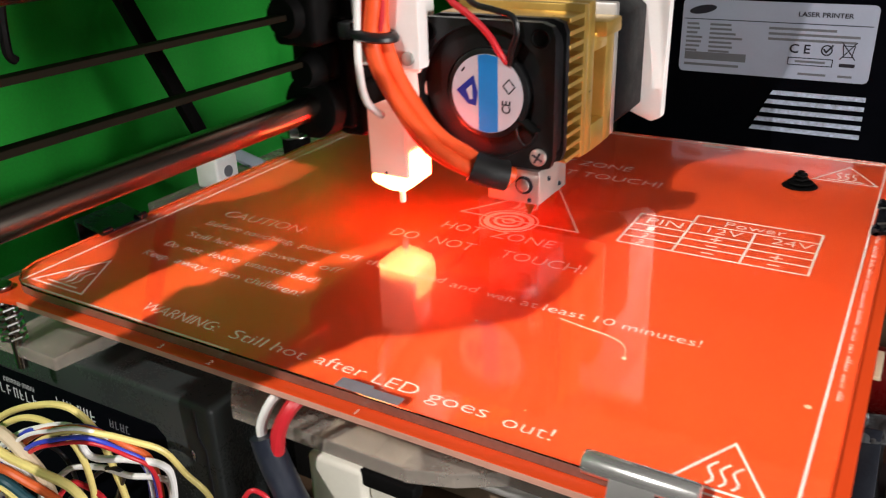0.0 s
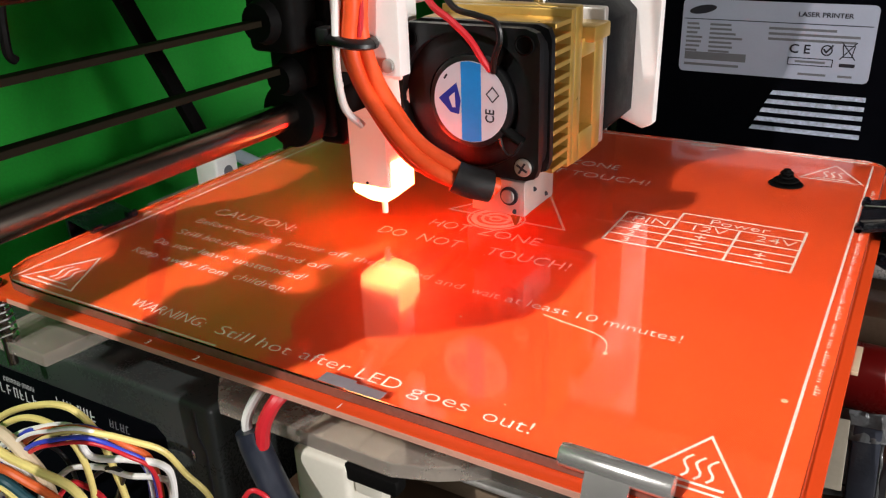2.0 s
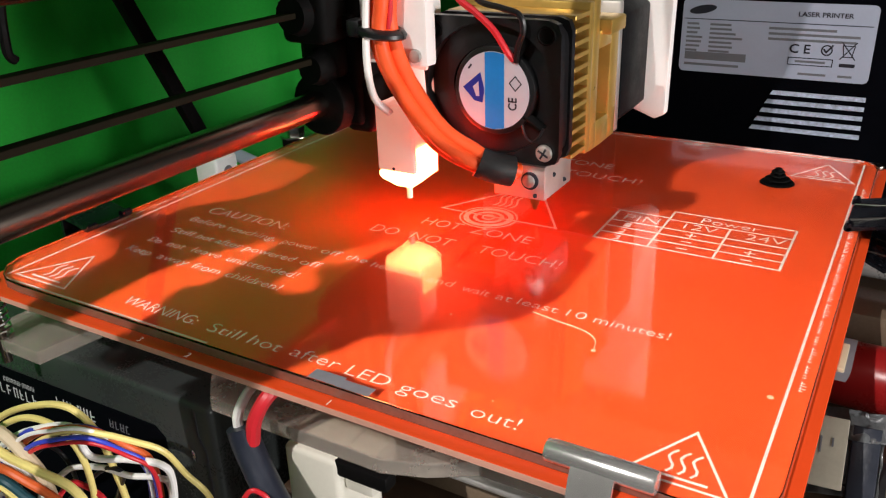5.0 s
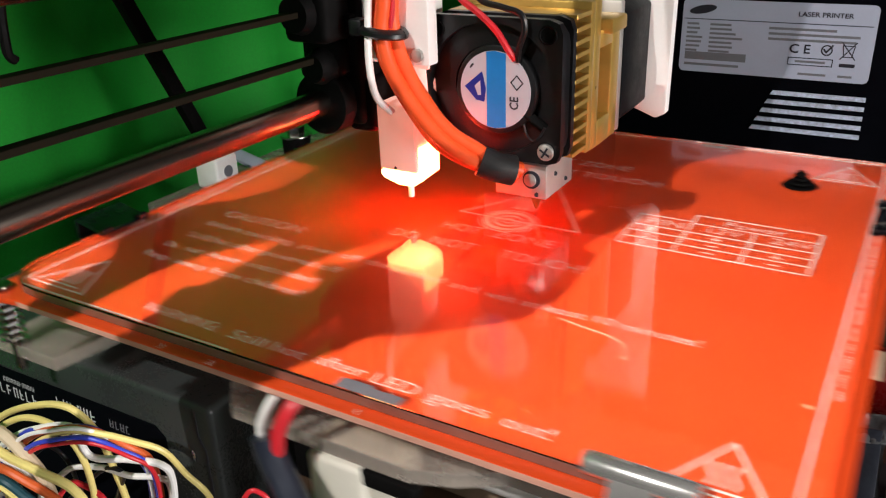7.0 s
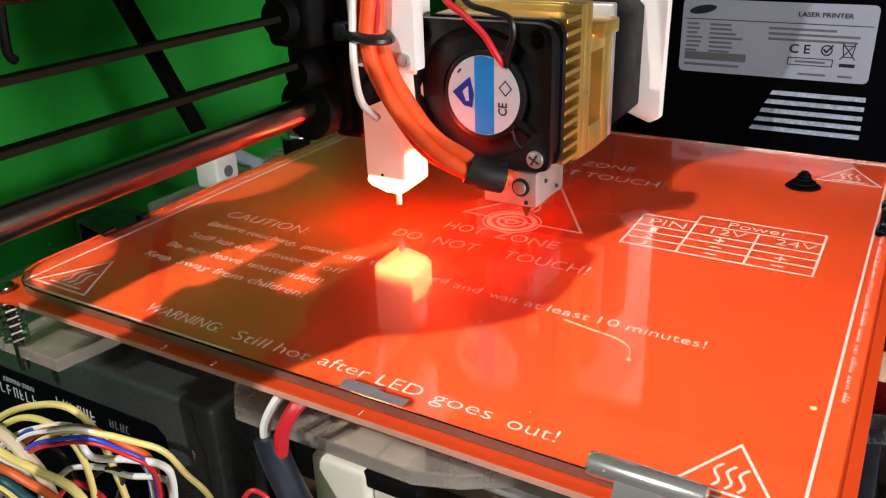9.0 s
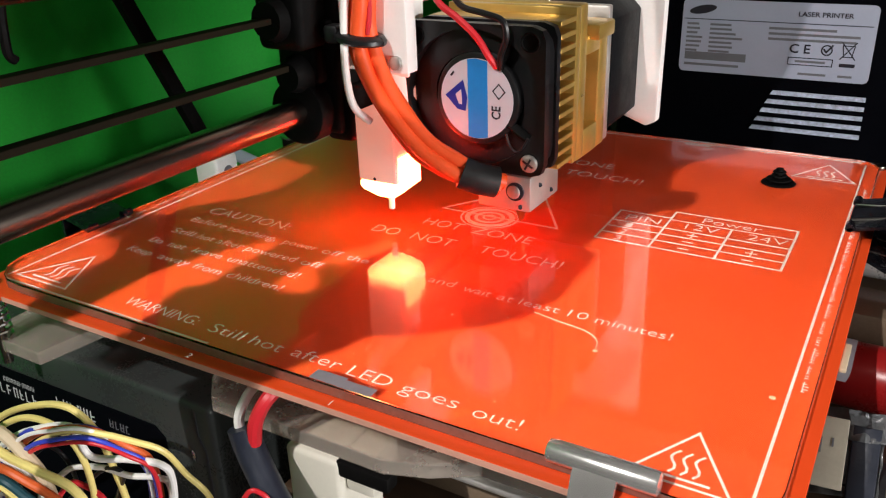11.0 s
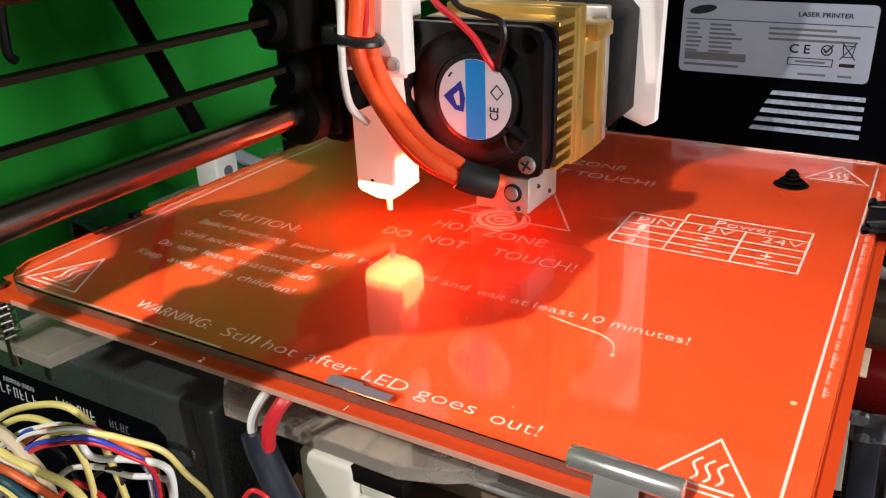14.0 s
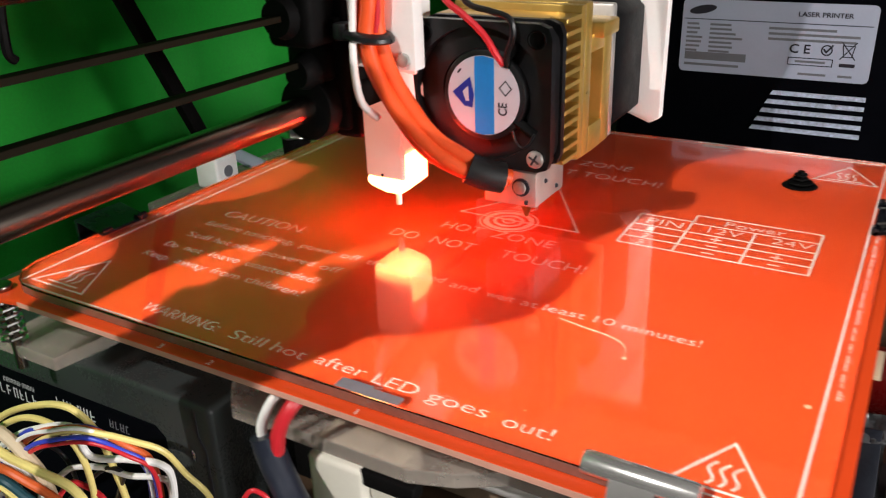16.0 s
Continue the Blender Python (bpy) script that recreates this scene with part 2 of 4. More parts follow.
def curtain():
    b = bmesh.new()
    cols, prev = [], None
    for k in range(181):
        s = k / 180
        y = -420 + s * 1100
        fold = 4 * math.sin(y * 0.045) + 2 * math.sin(y * 0.105 + 1.0) + 3 * math.sin(y * 0.021 + 2)
        x = -262 - max(0, y - 330) * -0.55 + fold
        col = []
        for j in range(7):
            z = -114 + j * 90
            wave = 2.0 * noise.noise(Vector((y * 0.02, z * 0.006, 0)))
            col.append(b.verts.new((Vector((x + wave * (1 + j * 0.2), y, z)) * MM)))
        if prev:
            for j in range(6):
                b.faces.new((prev[j], col[j], col[j + 1], prev[j + 1]))
        prev = col
    bmesh.ops.solidify(b, geom=b.faces[:], thickness=0.8 * MM)
    return tagged(part("curtain", b, GREEN), "deep green cloth curtain hanging in soft folds behind the printer", "curtain")


curtain()


def added_shadow_board():
    """An unseen dark board, added to cast the uneven shadow on the bed. Its outline lies on the bed and is carried up
    towards the lamp.
    """
    west = [(-91.6, -97.4), (-90.3, -95.6), (-90.6, -86.2), (-89.8, -79.1), (-99.1, -70.2), (-106, -68.8), (-112.7, -62), (-112.9, -56.8), (-97.7, -50.6), (-101.3, -44.8), (-90.1, -30.4), (-83.5, -15.3), (-86.1, 11.5)]
    back = [(-112, 16), (-150, 90), (-150, 330), (84, 330), (62.5, 256), (50, 211), (31.5, 176), (44, 135), (50.1, 92.8), (40.6, 81), (33.2, 66.4), (34.5, 51.2),
            (36, 40.9), (46.5, 38.9), (47, 28), (40, 23.6)]
    # hole cut in the added board so the lamp still reaches the extruder
    opening = [(22, 24), (23, 88), (33, 88), (33, 142), (22, 142), (22, 104), (-13, 104), (-13, 88), (-33, 88), (-33, 18), (-18, 18), (-18, 3), (20, 3),
               (22, 23)]
    east = [(39.6, 22.8), (35.4, 12.3), (32.7, 2.3), (28.6, -8), (28.2, -15.7), (33.7, -21.3), (34.9, -28.5), (34, -36.3), (34.5, -44.9), (32.6, -50)]
    front = [(32.1, -53.4), (30.6, -58.2), (26.9, -61.4), (25.5, -64.5), (19.2, -69.8), (13.2, -75.2), (8.9, -78.3), (3.3, -81.7), (1.3, -85.6), (0.7, -89.2), (-1.5, -92.6), (-2.7, -97.1)]
    edge = [(-14, -116), (-56, -116)]
    strip_low = [(-50.6, -97.5), (-55.3, -94.2), (-55.4, -90.9), (-57.4, -87.6), (-52.7, -84.2), (-52, -74.6), (-53, -69.2)]
    patch = [(-37.6, -74.9), (-33.6, -76.8), (-29.7, -77.3), (-23.7, -73.2), (-24.8, -68.5), (-26.5, -63.8), (-31.5, -58.9), (-24.7, -55.1), (-22.5, -44.7), (-18.5, -36.2), (-25, -31.7), (-27.9, -39.9), (-32.9, -46.8), (-35.4, -56.4), (-36.4, -64.9), (-37.1, -71)]
    strip_up = [(-52.3, -62.7), (-52.4, -50.6), (-54.5, -46.1), (-61, -56.2), (-67.2, -65.8), (-70.3, -77.8), (-71.8, -86.4), (-71.1, -100.5)]
    ground = west + back + opening + east + front + edge + strip_low + patch + strip_up + [(-76, -116), (-88, -116)]
    k = SHADE_Z / KEY.z
    b = prism([(x + (KEY.x / MM - x) * k, y + (KEY.y / MM - y) * k) for x, y in ground], SHADE_Z / MM, SHADE_Z / MM + 3)
    bmesh.ops.triangulate(b, faces=[f for f in b.faces if len(f.verts) > 4], ngon_method="EAR_CLIP")
    board = thing("added_shadow_board", (0, 0, 0), "unseen dark board, added to cast the uneven shadow on the bed", "shade")
    part("board", b, BLACK_MATT, board, smooth=False)
    # made-up cords that carry the added board
    for x, y in ((-60, -60), (-60, 60), (15, 0)):
        part("cord", cyl((x, y, SHADE_Z / MM + 2), (x, y, 1701), 0.8, 6), BLACK_MATT, board)


added_shadow_board()


# ---- laser printer behind the bed ----
def laser_printer():
    t = thing("laser_printer", (40, 199, -115), "black laser printer with a silver rating label and vents", "printer")
    lift = 115
    body = box(-74, 220, 0, 300, 1, 330, 4, 3)
    part("body", body, CASE, t)
    part("foot", box(-40, -20, 10, 30, 0, 4, 1), BLACK_MATT, t)
    part("foot", box(190, 210, 10, 30, 0, 4, 1), BLACK_MATT, t)
    part("foot", box(-40, -20, 270, 290, 0, 4, 1), BLACK_MATT, t)
    part("foot", box(190, 210, 270, 290, 0, 4, 1), BLACK_MATT, t)
    up = pose(0, 0, 0, 90)
    # rating label, 85 x 34 mm
    x0, x1, z0, z1 = -42.5, 43, 6.5 + lift, 41 + lift
    pts = []
    for cx, cz, a0 in ((x1 - 2.5, z1 - 2.5, 0), (x0 + 2.5, z1 - 2.5, 90), (x0 + 2.5, z0 + 2.5, 180), (x1 - 2.5, z0 + 2.5, 270)):
        pts += [(cx + 2.5 * math.cos(radians(a0 + q * 18)), cz + 2.5 * math.sin(radians(a0 + q * 18))) for q in range(6)]
    label = part("rating_label", prism(pts, 0.02, 0.25, turn=up), SILVER_LABEL, t, "silver-grey printed rating label")

    def bar(name, a, c, d, e, mat):
        part(name, prism([(a, c), (d, c), (d, e), (a, e)], 0.26, 0.32, turn=up), mat, label)

    z = lift
    lettering("printed_text", "LASER PRINTER", 2.1, pose(10 * MM, -0.33 * MM, (z + 35.0) * MM, 90), DARK_INK, label, 0.05, width=23)
    logo = [(-33 + 6.3 * math.cos(radians(a)), 36.3 + z + 2.0 * math.sin(radians(a)) + 1.1 * math.cos(radians(a))) for a in range(0, 360, 20)]
    part("logo_shape", prism(logo, 0.26, 0.32, turn=up), DARK_INK, label)
    bar("rule", -41.5, 31.6 + z, 41.5, 32.0 + z, DARK_INK)
    rng = random.Random(4)
    for row in range(7):
        zz = 29 - row * 2.1 + z
        bar("text_bar", -40, zz, -40 + rng.uniform(5, 8), zz + 1.0, GREY_INK)
        bar("text_bar", -29, zz, -29 + rng.uniform(9, 17), zz + 1.0, GREY_INK)
    for row in range(3):
        zz = 28.6 - row * 2.4 + z
        bar("text_bar", -2, zz, 24 + rng.uniform(0, 14), zz + 1.1, GREY_INK)
    bar("dark_field", -40, 12.4 + z, -11, 16.2 + z, GREY_INK)
    bar("text_bar", -40, 9.6 + z, -14, 10.8 + z, GREY_INK)
    lettering("printed_text", "C E", 4.0, pose(8 * MM, -0.33 * MM, (z + 18.6) * MM, 90), DARK_INK, label, 0.1, width=9)
    bm = stroke([(24 + 2.2 * math.cos(radians(a)), 20.5 + z + 2.2 * math.sin(radians(a))) for a in range(0, 361, 20)], 0.6, 0.26, 0.32)
    stroke([(22.8, 20.8 + z), (23.8, 19.6 + z), (26.2, 22.6 + z)], 0.8, 0.28, 0.34, bm)
    bmesh.ops.transform(bm, matrix=up, verts=bm.verts[:])
    part("round_mark", bm, DARK_INK, label)
    bm = bmesh.new()
    stroke([(30, 24.5 + z), (36, 17 + z)], 0.5, 0.26, 0.32, bm)
    stroke([(36, 24.5 + z), (30, 17 + z)], 0.5, 0.30, 0.34, bm)
    stroke([(30.5, 23 + z), (35.5, 23 + z), (34.6, 18 + z), (31.4, 18 + z), (30.5, 23 + z)], 0.45, 0.28, 0.33, bm)
    bmesh.ops.transform(bm, matrix=up, verts=bm.verts[:])
    part("bin_mark", bm, DARK_INK, label)
    bar("bin_bar", 30, 13.4 + z, 36.5, 15 + z, DARK_INK)
    bm = stroke([(8, 13.2 + z), (27, 13.2 + z), (27, 16.4 + z), (8, 16.4 + z), (8, 13.2 + z)], 0.4, 0.26, 0.32)
    bmesh.ops.transform(bm, matrix=up, verts=bm.verts[:])
    part("field_frame", bm, DARK_INK, label)
    bar("text_bar", 11, 14.3 + z, 24, 15.3 + z, GREY_INK)
    bar("text_bar", 13, 8.6 + z, 25, 9.6 + z, GREY_INK)
    bar("text_bar", 30, 8.6 + z, 36, 9.6 + z, GREY_INK)
    # vent slats, built only where lit: slanted left ends stand for the shadow edge
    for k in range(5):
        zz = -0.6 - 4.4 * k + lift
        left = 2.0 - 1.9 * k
        part("lit_vent_slat", prism([(left, zz - 1.0), (43.4, zz - 1.0), (43.4, zz + 1.0), (left + 1.2, zz + 1.0)], 0.02, 0.8, turn=up), VENT, t)


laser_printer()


# ---- the heated bed ----
heated_bed = thing("heated_bed", (0, 0, 0), "red heated printer bed under clear glass, with white printed warnings", "printer bed")
TOP = -2.0          # upper face of the red board
GLASS_LOW, GLASS_TOP = -1.85, 1.0


def build_bed():
    c = 5
    h = 107.5
    outline = [(-h + c, -h + 0.5), (-h + 14, -105.6), (h - 14, -105.6), (h - c, -h + 0.5), (h, -h + c), (h, h - c), (h - c, h), (-h + c, h), (-h, h - c), (-h, -h + c)]
    part("red_board", prism(outline, TOP - 1.6, TOP, 0.15), RED_BOARD, heated_bed, "red solder-masked circuit board")
    part("cut_edge", box(-92.8, 92.8, -105.86, -105.62, TOP - 1.5, TOP - 0.15, 0), BOARD_EDGE, heated_bed, "pale cut edge of the board")
    g = [(-89, -102.4)] + [(94.5 + 10 * math.sin(radians(a)), -92.4 - 10 * math.cos(radians(a))) for a in range(0, 91, 15)]
    g += [(104.5, 94), (103, 98), (98.5, 101), (-99, 101), (-104, 98.5), (-105.8, 94), (-105.8, -90), (-103.6, -96), (-99.5, -99.6), (-95, -101.8)]
    pane = part("glass_plate", prism(g, GLASS_LOW, GLASS_TOP, 0.3), GLASS, heated_bed, "clear glass plate with cut corners", smooth=False)
    pane.visible_shadow = False
    b = bmesh.new()
    rim = []
    for x, y in g:
        s = 1 + 0.12 / math.hypot(x, y)
        rim.append([b.verts.new(Vector((x * s, y * s, z)) * MM) for z in (GLASS_LOW + 0.3, GLASS_TOP - 0.3)])
    for k in range(len(rim)):
        one, two = rim[k - 1], rim[k]
        b.faces.new((one[0], two[0], two[1], one[1]))
    bmesh.ops.solidify(b, geom=b.faces[:], thickness=-0.08 * MM)
    part("ground_edge", b, GLASS_EDGE, pane, "dull green ground edge", smooth=False)
    z0, z1 = TOP - 0.02, TOP + 0.05

    def ink(name, pts, w):
        part(name, stroke(pts, w, z0, z1), PRINT, heated_bed, smooth=False)

    ink("border_line", [(-100, -98), (-100, 100)], 0.55)
    ink("border_line", [(100, -98), (100, 98)], 0.6)
    ink("border_line", [(-98, 100.2), (98, 100.2)], 0.8)
    ink("border_line", [(-98, -100), (-22, -100)], 0.6)

    def say(text, x, y, size, width):
        lettering("printed_text", text, size, pose(x * MM, y * MM, (TOP + 0.03) * MM), PRINT, heated_bed, -0.022 * size, width=width)

    say("CAUTION:", -83.1, -38.6, 5.0, 33.0)
    for line in (
        (3.4, ("Before", -82.9, -46.4, 14.5), ("touching,", -66.8, -46.9, 19.6), ("power", -44.2, -47.1, 12.2), ("off", -29.6, -47.3, 6.5),
         ("the", -20.6, -47.6, 7.2), ("heatbed", -11.0, -48.4, 16.0), ("and", 7.6, -49.3, 7.7), ("wait", 18.4, -49.9, 7.9), ("at", 28.4, -50.0, 4.3),
         ("least", 34.5, -50.0, 10.7), ("10", 47.6, -50.0, 4.9), ("minutes!", 54.7, -50.2, 18.2)),
        (3.4, ("Still", -81.8, -55.6, 8.7), ("hot", -70.6, -55.7, 6.2), ("after", -62.8, -55.8, 10.2), ("powered", -51.0, -55.9, 18.2), ("off", -30.4, -56.0, 7.0)),
        (3.4, ("Do", -82.4, -63.9, 4.8), ("not", -74.4, -63.9, 6.5), ("leave", -64.4, -63.8, 11.0), ("unattended!", -50.6, -63.8, 25.2)),
        (3.4, ("Keep", -83.3, -71.5, 9.6), ("away", -70.4, -71.6, 11.8), ("from", -56.4, -71.7, 10.2), ("children!", -43.6, -71.6, 18.9)),
        (3.9, ("WARNING:", -56.7, -95.3, 25.3), ("Still", -26.5, -95.7, 10.2), ("hot", -13.6, -95.6, 9.4), ("after", -1.2, -95.2, 13.3), ("LED", 14.8, -95.7, 10.9),
         ("goes", 28.6, -95.8, 13.7), ("out!", 46.1, -96.4, 10.4)),
        (5.2, ("HOT", -14.6, -15.6, 13.0), ("ZONE", 2.4, -15.6, 19.6)),
        (5.2, ("DO", -26.0, -27.2, 9.0), ("NOT", -12.0, -27.2, 14.0), ("TOUCH!", 10.6, -27.2, 25.2)),
    ):
        for word, x, y, width in line[1:]:
            say(word, x, y, line[0], width)
    say("HOT ZONE", -16, 57.5, 5.2, 37)
    say("DO NOT TOUCH!", -26, 46, 5.2, 61)

    # warning triangles with heat waves
    def hot_sign(x, y, s, turn=0.0):
        m = pose(x * MM, y * MM, 0, 0, 0, turn)
        bm = stroke([(-s, 0), (s, 0), (0, s * 1.75), (-s, 0)], 0.55, z0, z1)
        for k in (-1, 0, 1):
            pts = [(k * s * 0.24 + 0.7 * math.sin(q * 1.15), s * 0.32 + q * s * 0.115) for q in range(7)]
            stroke(pts, 0.5, z0 + 0.01, z1 + 0.01, bm)
        stroke([(-s * 0.55, s * 0.18), (s * 0.55, s * 0.18)], 0.6, z0 + 0.02, z1 + 0.02, bm)
        bmesh.ops.transform(bm, matrix=m, verts=bm.verts[:])
        part("heat_sign", bm, PRINT, heated_bed, smooth=False)

    hot_sign(-87.5, -97.0, 10.2)
    hot_sign(87.5, -97.3, 9.2)
    hot_sign(88.8, 76.5, 9.8)
    # large triangle and round symbol in the middle
    ink("centre_triangle", [(-15, -1.4), (24.6, -1.4), (5, 31), (-15, -1.4)], 0.7)
    for r, w in ((9.2, 0.5), (7.2, 1.7), (4.4, 1.1), (1.9, 0.7)):
        ink("centre_ring", [(2.2 + r * math.cos(radians(a)), -2.2 + r * 0.92 * math.sin(radians(a))) for a in range(0, 361, 20)], w)
    bm = bmesh.new()
    for k in range(4):
        stroke([(-1 + k * 2 + 0.8 * math.sin(q), 8 + q * 1.6) for q in range(7)], 0.6, z0 + 0.01, z1 + 0.01, bm)
    part("heat_wave", bm, PRINT, heated_bed, smooth=False)

    # wiring table
    ink("table_line", [(36.9, 21.3), (52.9, 21.3)], 0.6)
    ink("table_line", [(52.9, 27.0), (88.6, 27.0)], 0.6)
    ink("table_line", [(52.9, 20.2), (88.6, 20.2)], 0.5)
    for y in (-2.2, 3.2, 8.2, 13.0):
        ink("table_line", [(36.9, y), (88.6, y)], 0.55)
    for x, ya, yb in ((36.9, -2.2, 21.3), (52.9, -2.2, 27.0), (71.2, -2.2, 20.2), (88.6, -2.2, 27.0)):
        ink("table_line", [(x, ya), (x, yb)], 0.65)
    say("PIN", 40.2, 14.6, 4.6, 10.5)
    say("Power", 62, 21.6, 4.0, 17)
    say("12V", 58.4, 15.0, 4.2, 9.6)
    say("24V", 76.4, 14.8, 4.2, 10.8)
    for k, n in enumerate("123"):
        say(n, 42, 9.0 - 5.1 * k, 3.2, 2.0)
    for x, marks in ((62, "+--"), (79.5, " +-")):
        for k, s in enumerate(marks):
            if s != " ":
                yy = 10.6 - 5.1 * k
                ink("table_sign", [(x - 1.3, yy), (x + 1.3, yy)], 0.5)
                if s == "+":
                    part("table_sign", stroke([(x, yy - 1.3), (x, yy + 1.3)], 0.5, z0 + 0.015, z1 + 0.015), PRINT, heated_bed, smooth=False)

    # unreadable small print in the margins
    rng = random.Random(7)
    for x in (102.6, -102.9):
        y = -58.0
        while y < 70:
            word = bmesh.new()
            for k in range(rng.randint(2, 8)):
                tall = rng.choice((0.6, 0.7, 1.1))
                stroke([(x - 0.7, y), (x - 0.7 + tall, y)], 0.2, z0, z1, word)
                if rng.random() < 0.6:
                    stroke([(x - 0.5, y + 0.2), (x - 0.5, y + 0.6)], 0.2, z0 + 0.01, z1 + 0.01, word)
                y += rng.uniform(0.95, 1.3)
            part("small_print", word, PRINT, heated_bed, smooth=False)
            y += 1.3
    part("small_print", stroke([(37, 98.5), (45, 98.5)], 1.6, z0 + 0.02, z1 + 0.02), PRINT, heated_bed, smooth=False)
    part("small_print", stroke([(44.5, 94.5), (47, 96.5)], 0.7, z0, z1), PRINT, heated_bed, smooth=False)
    for text, x in (("3", -40.5), ("2", -24.5), ("1", 16.5)):
        lettering("pad_number", text, 1.9, pose(x * MM, -105.1 * MM, (TOP + 0.03) * MM), PRINT, heated_bed, -0.02)
    # solder dots and the sensor wire
    for x, y, r in ((97.3, -62.9, 0.7), (22.6, -62.0, 0.35), (59.4, -62.1, 0.6)):
        part("solder_dot", cyl((x, y, TOP - 0.02), (x, y, TOP + 0.06), r, 12), CREAM, heated_bed)
    part("hair_line", tube([(40, -52, TOP + 0.04), (47, -53.5, TOP + 0.04), (54, -54.8, TOP + 0.04), (58, -57.5, TOP + 0.04), (59.4, -62, TOP + 0.04)],
                           0.22, 5, 4, 0.3), CREAM, heated_bed)
    # black stacked emblem, raised on the board
    bm = bmesh.new()
    for k, w in enumerate((5.6, 4.2, 2.6, 2.2)):
        low = GLASS_TOP - 0.02 + k * 1.25
        cyl((76.3, 64.5, low), (76.3, 64.5, low + 0.4), w, 20, r2=w * 0.92, bm=bm)
        cyl((76.3, 64.5, low + 0.35), (76.3, 64.5, low + 1.3), 1.2, 12, bm=bm)
    part("black_stub", bm, BLACK_MATT, heated_bed, "small black ridged plastic stub")
    # strip of grey tape at the front edge
    part("tape_patch", box(10, 18, -102.0, -98.6, GLASS_TOP, GLASS_TOP + 0.08, 0), TAPE_GREY, heated_bed)
    part("tape_patch", box(17.5, 26, -102.2, -99.4, GLASS_TOP + 0.02, GLASS_TOP + 0.1, 0), TAPE_GREY, heated_bed)

    # dust on the glass
    dust = bmesh.new()
    for k in range(70):
        x, y, r = rng.uniform(-100, 100), rng.uniform(-98, 96), rng.choice((0.1, 0.12, 0.16, 0.25))
        prism([(x + r * math.cos(a), y + r * rng.uniform(0.5, 1) * math.sin(a)) for a in (0, 1.1, 2.3, 3.3, 4.4, 5.4)], GLASS_TOP + 0.005, GLASS_TOP + 0.05, bm=dust)
    tagged(part("dust", dust, CREAM, heated_bed, smooth=False), kind="stuff")

    # levelling bolts with springs at the corners
    for x, y in ((-103.5, -103), (103.5, 103), (-103.5, 103), (103.5, -103)):
        bm = cyl((x, y, TOP), (x, y, TOP + 1.6), 3.0, 20, bevel=0.3)
        cyl((x, y, -27), (x, y, TOP), 1.45, 12, bm=bm)
        part("levelling_bolt", bm, ROD, heated_bed)
        pts = [(x + 3.3 * math.cos(k * math.pi / 4), y + 3.3 * math.sin(k * math.pi / 4), -18.5 + 15 * k / 52) for k in range(53)]
        part("spring", tube(pts, 0.5, 6, 1), STEEL, heated_bed)

    # acrylic carriage plate below, with a cut-out front edge
    under = [(-112, -104), (-86, -104), (-82, -80), (-40, -76), (-34, -90), (-27, -97.5), (24, -97.5), (34, -94), (44, -88), (78, -88), (88, -60), (88, 104),
             (-112, 104)]
    plate = part("carriage_plate", prism(under, -23, -19, 0.4), ACRYLIC, heated_bed, "smoky clear acrylic carriage plate", smooth=False)
    plate.visible_shadow = False
    # white bearing block under the plate
    bm = box(-3, 13, -99, -82, -58, -23.2, 1.5, 3)
    box(13, 21, -97, -86, -32, -23.2, 1.0, 2, bm=bm)
    part("bearing_block", bm, IVORY, heated_bed, "ivory plastic bearing block")
    part("cable_tie", box(9, 26, -98.5, -94, -27.5, -23.3, 0.8), BLACK_MATT, heated_bed)
    part("bearing_block", box(70, 86, -80, -60, -46, -23.2, 1.5, 3), IVORY, heated_bed, "ivory plastic bearing block")
    # heater cable with its sleeve
    part("heater_wire", tube([(-5, -101, -4.5), (-6, -105, -7), (-7.5, -107, -12), (-7, -107.5, -17)], 1.2, 10), WHITE_WIRE, heated_bed, "white heater wire")
    part("heater_wire", tube([(1, -101, -4.5), (0, -105, -6), (-2, -107.3, -11), (-3, -108, -17)], 1.7, 10), RED_THIN, heated_bed, "red heater wire")
    part("cable_sleeve", tube([(-6.5, -107.4, -14), (-4.5, -108, -19), (2.5, -110, -28), (11.5, -112, -37), (23, -113, -47), (32, -112, -58), (38, -112, -75)], 3.5, 14), SLEEVE,
         heated_bed, "navy-black cable sleeve")

    # silver clip over the front edge
    bm = cyl((65.5, -102.4, 2.5), (86, -102.4, 2.5), 2.2, 24, bevel=0.5)
    side = Matrix(((0, 0, 1, 0), (1, 0, 0, 0), (0, 1, 0, 0), (0, 0, 0, 1)))
    prism([(-101.4, 3.6), (-99.6, 2.2), (-98.4, 1.05), (-98.4, 1.6), (-99.4, 2.8), (-101.2, 4.4)], 66.5, 85, turn=side, bm=bm)
    prism([(-103.2, 4.2), (-105.6, 0.5), (-108.6, -9), (-107.8, -9.4), (-104.6, 0.2), (-102.6, 2.8)], 71, 79, turn=side, bm=bm)
    clip = part("binder_clip", bm, CHROME, heated_bed, "polished silver binder clip")
    bm = cyl((69.5, -107.8, -10.2), (80.5, -107.8, -10.2), 2.6, 20, bevel=0.8)
    part("clip_handle", bm, CHROME, clip)
    # black clips on the side edges
    def side_clip(x, y, way, half, label, reach):
        sheet = [(-3, 1.05), (-3.2, 2.0), (8.6, 4.6), (9.6, 4.0), (9.6, -9.4), (8.6, -10), (-1, -5.4), (-1, -4.5), (8.2, -8.8), (8.5, -8.4), (8.5, 3.2), (8.1, 3.6)]
        place = Matrix.Translation((x * MM, y * MM, 0)) @ pose(0, 0, 0, 0, 0, 0 if way > 0 else 180)
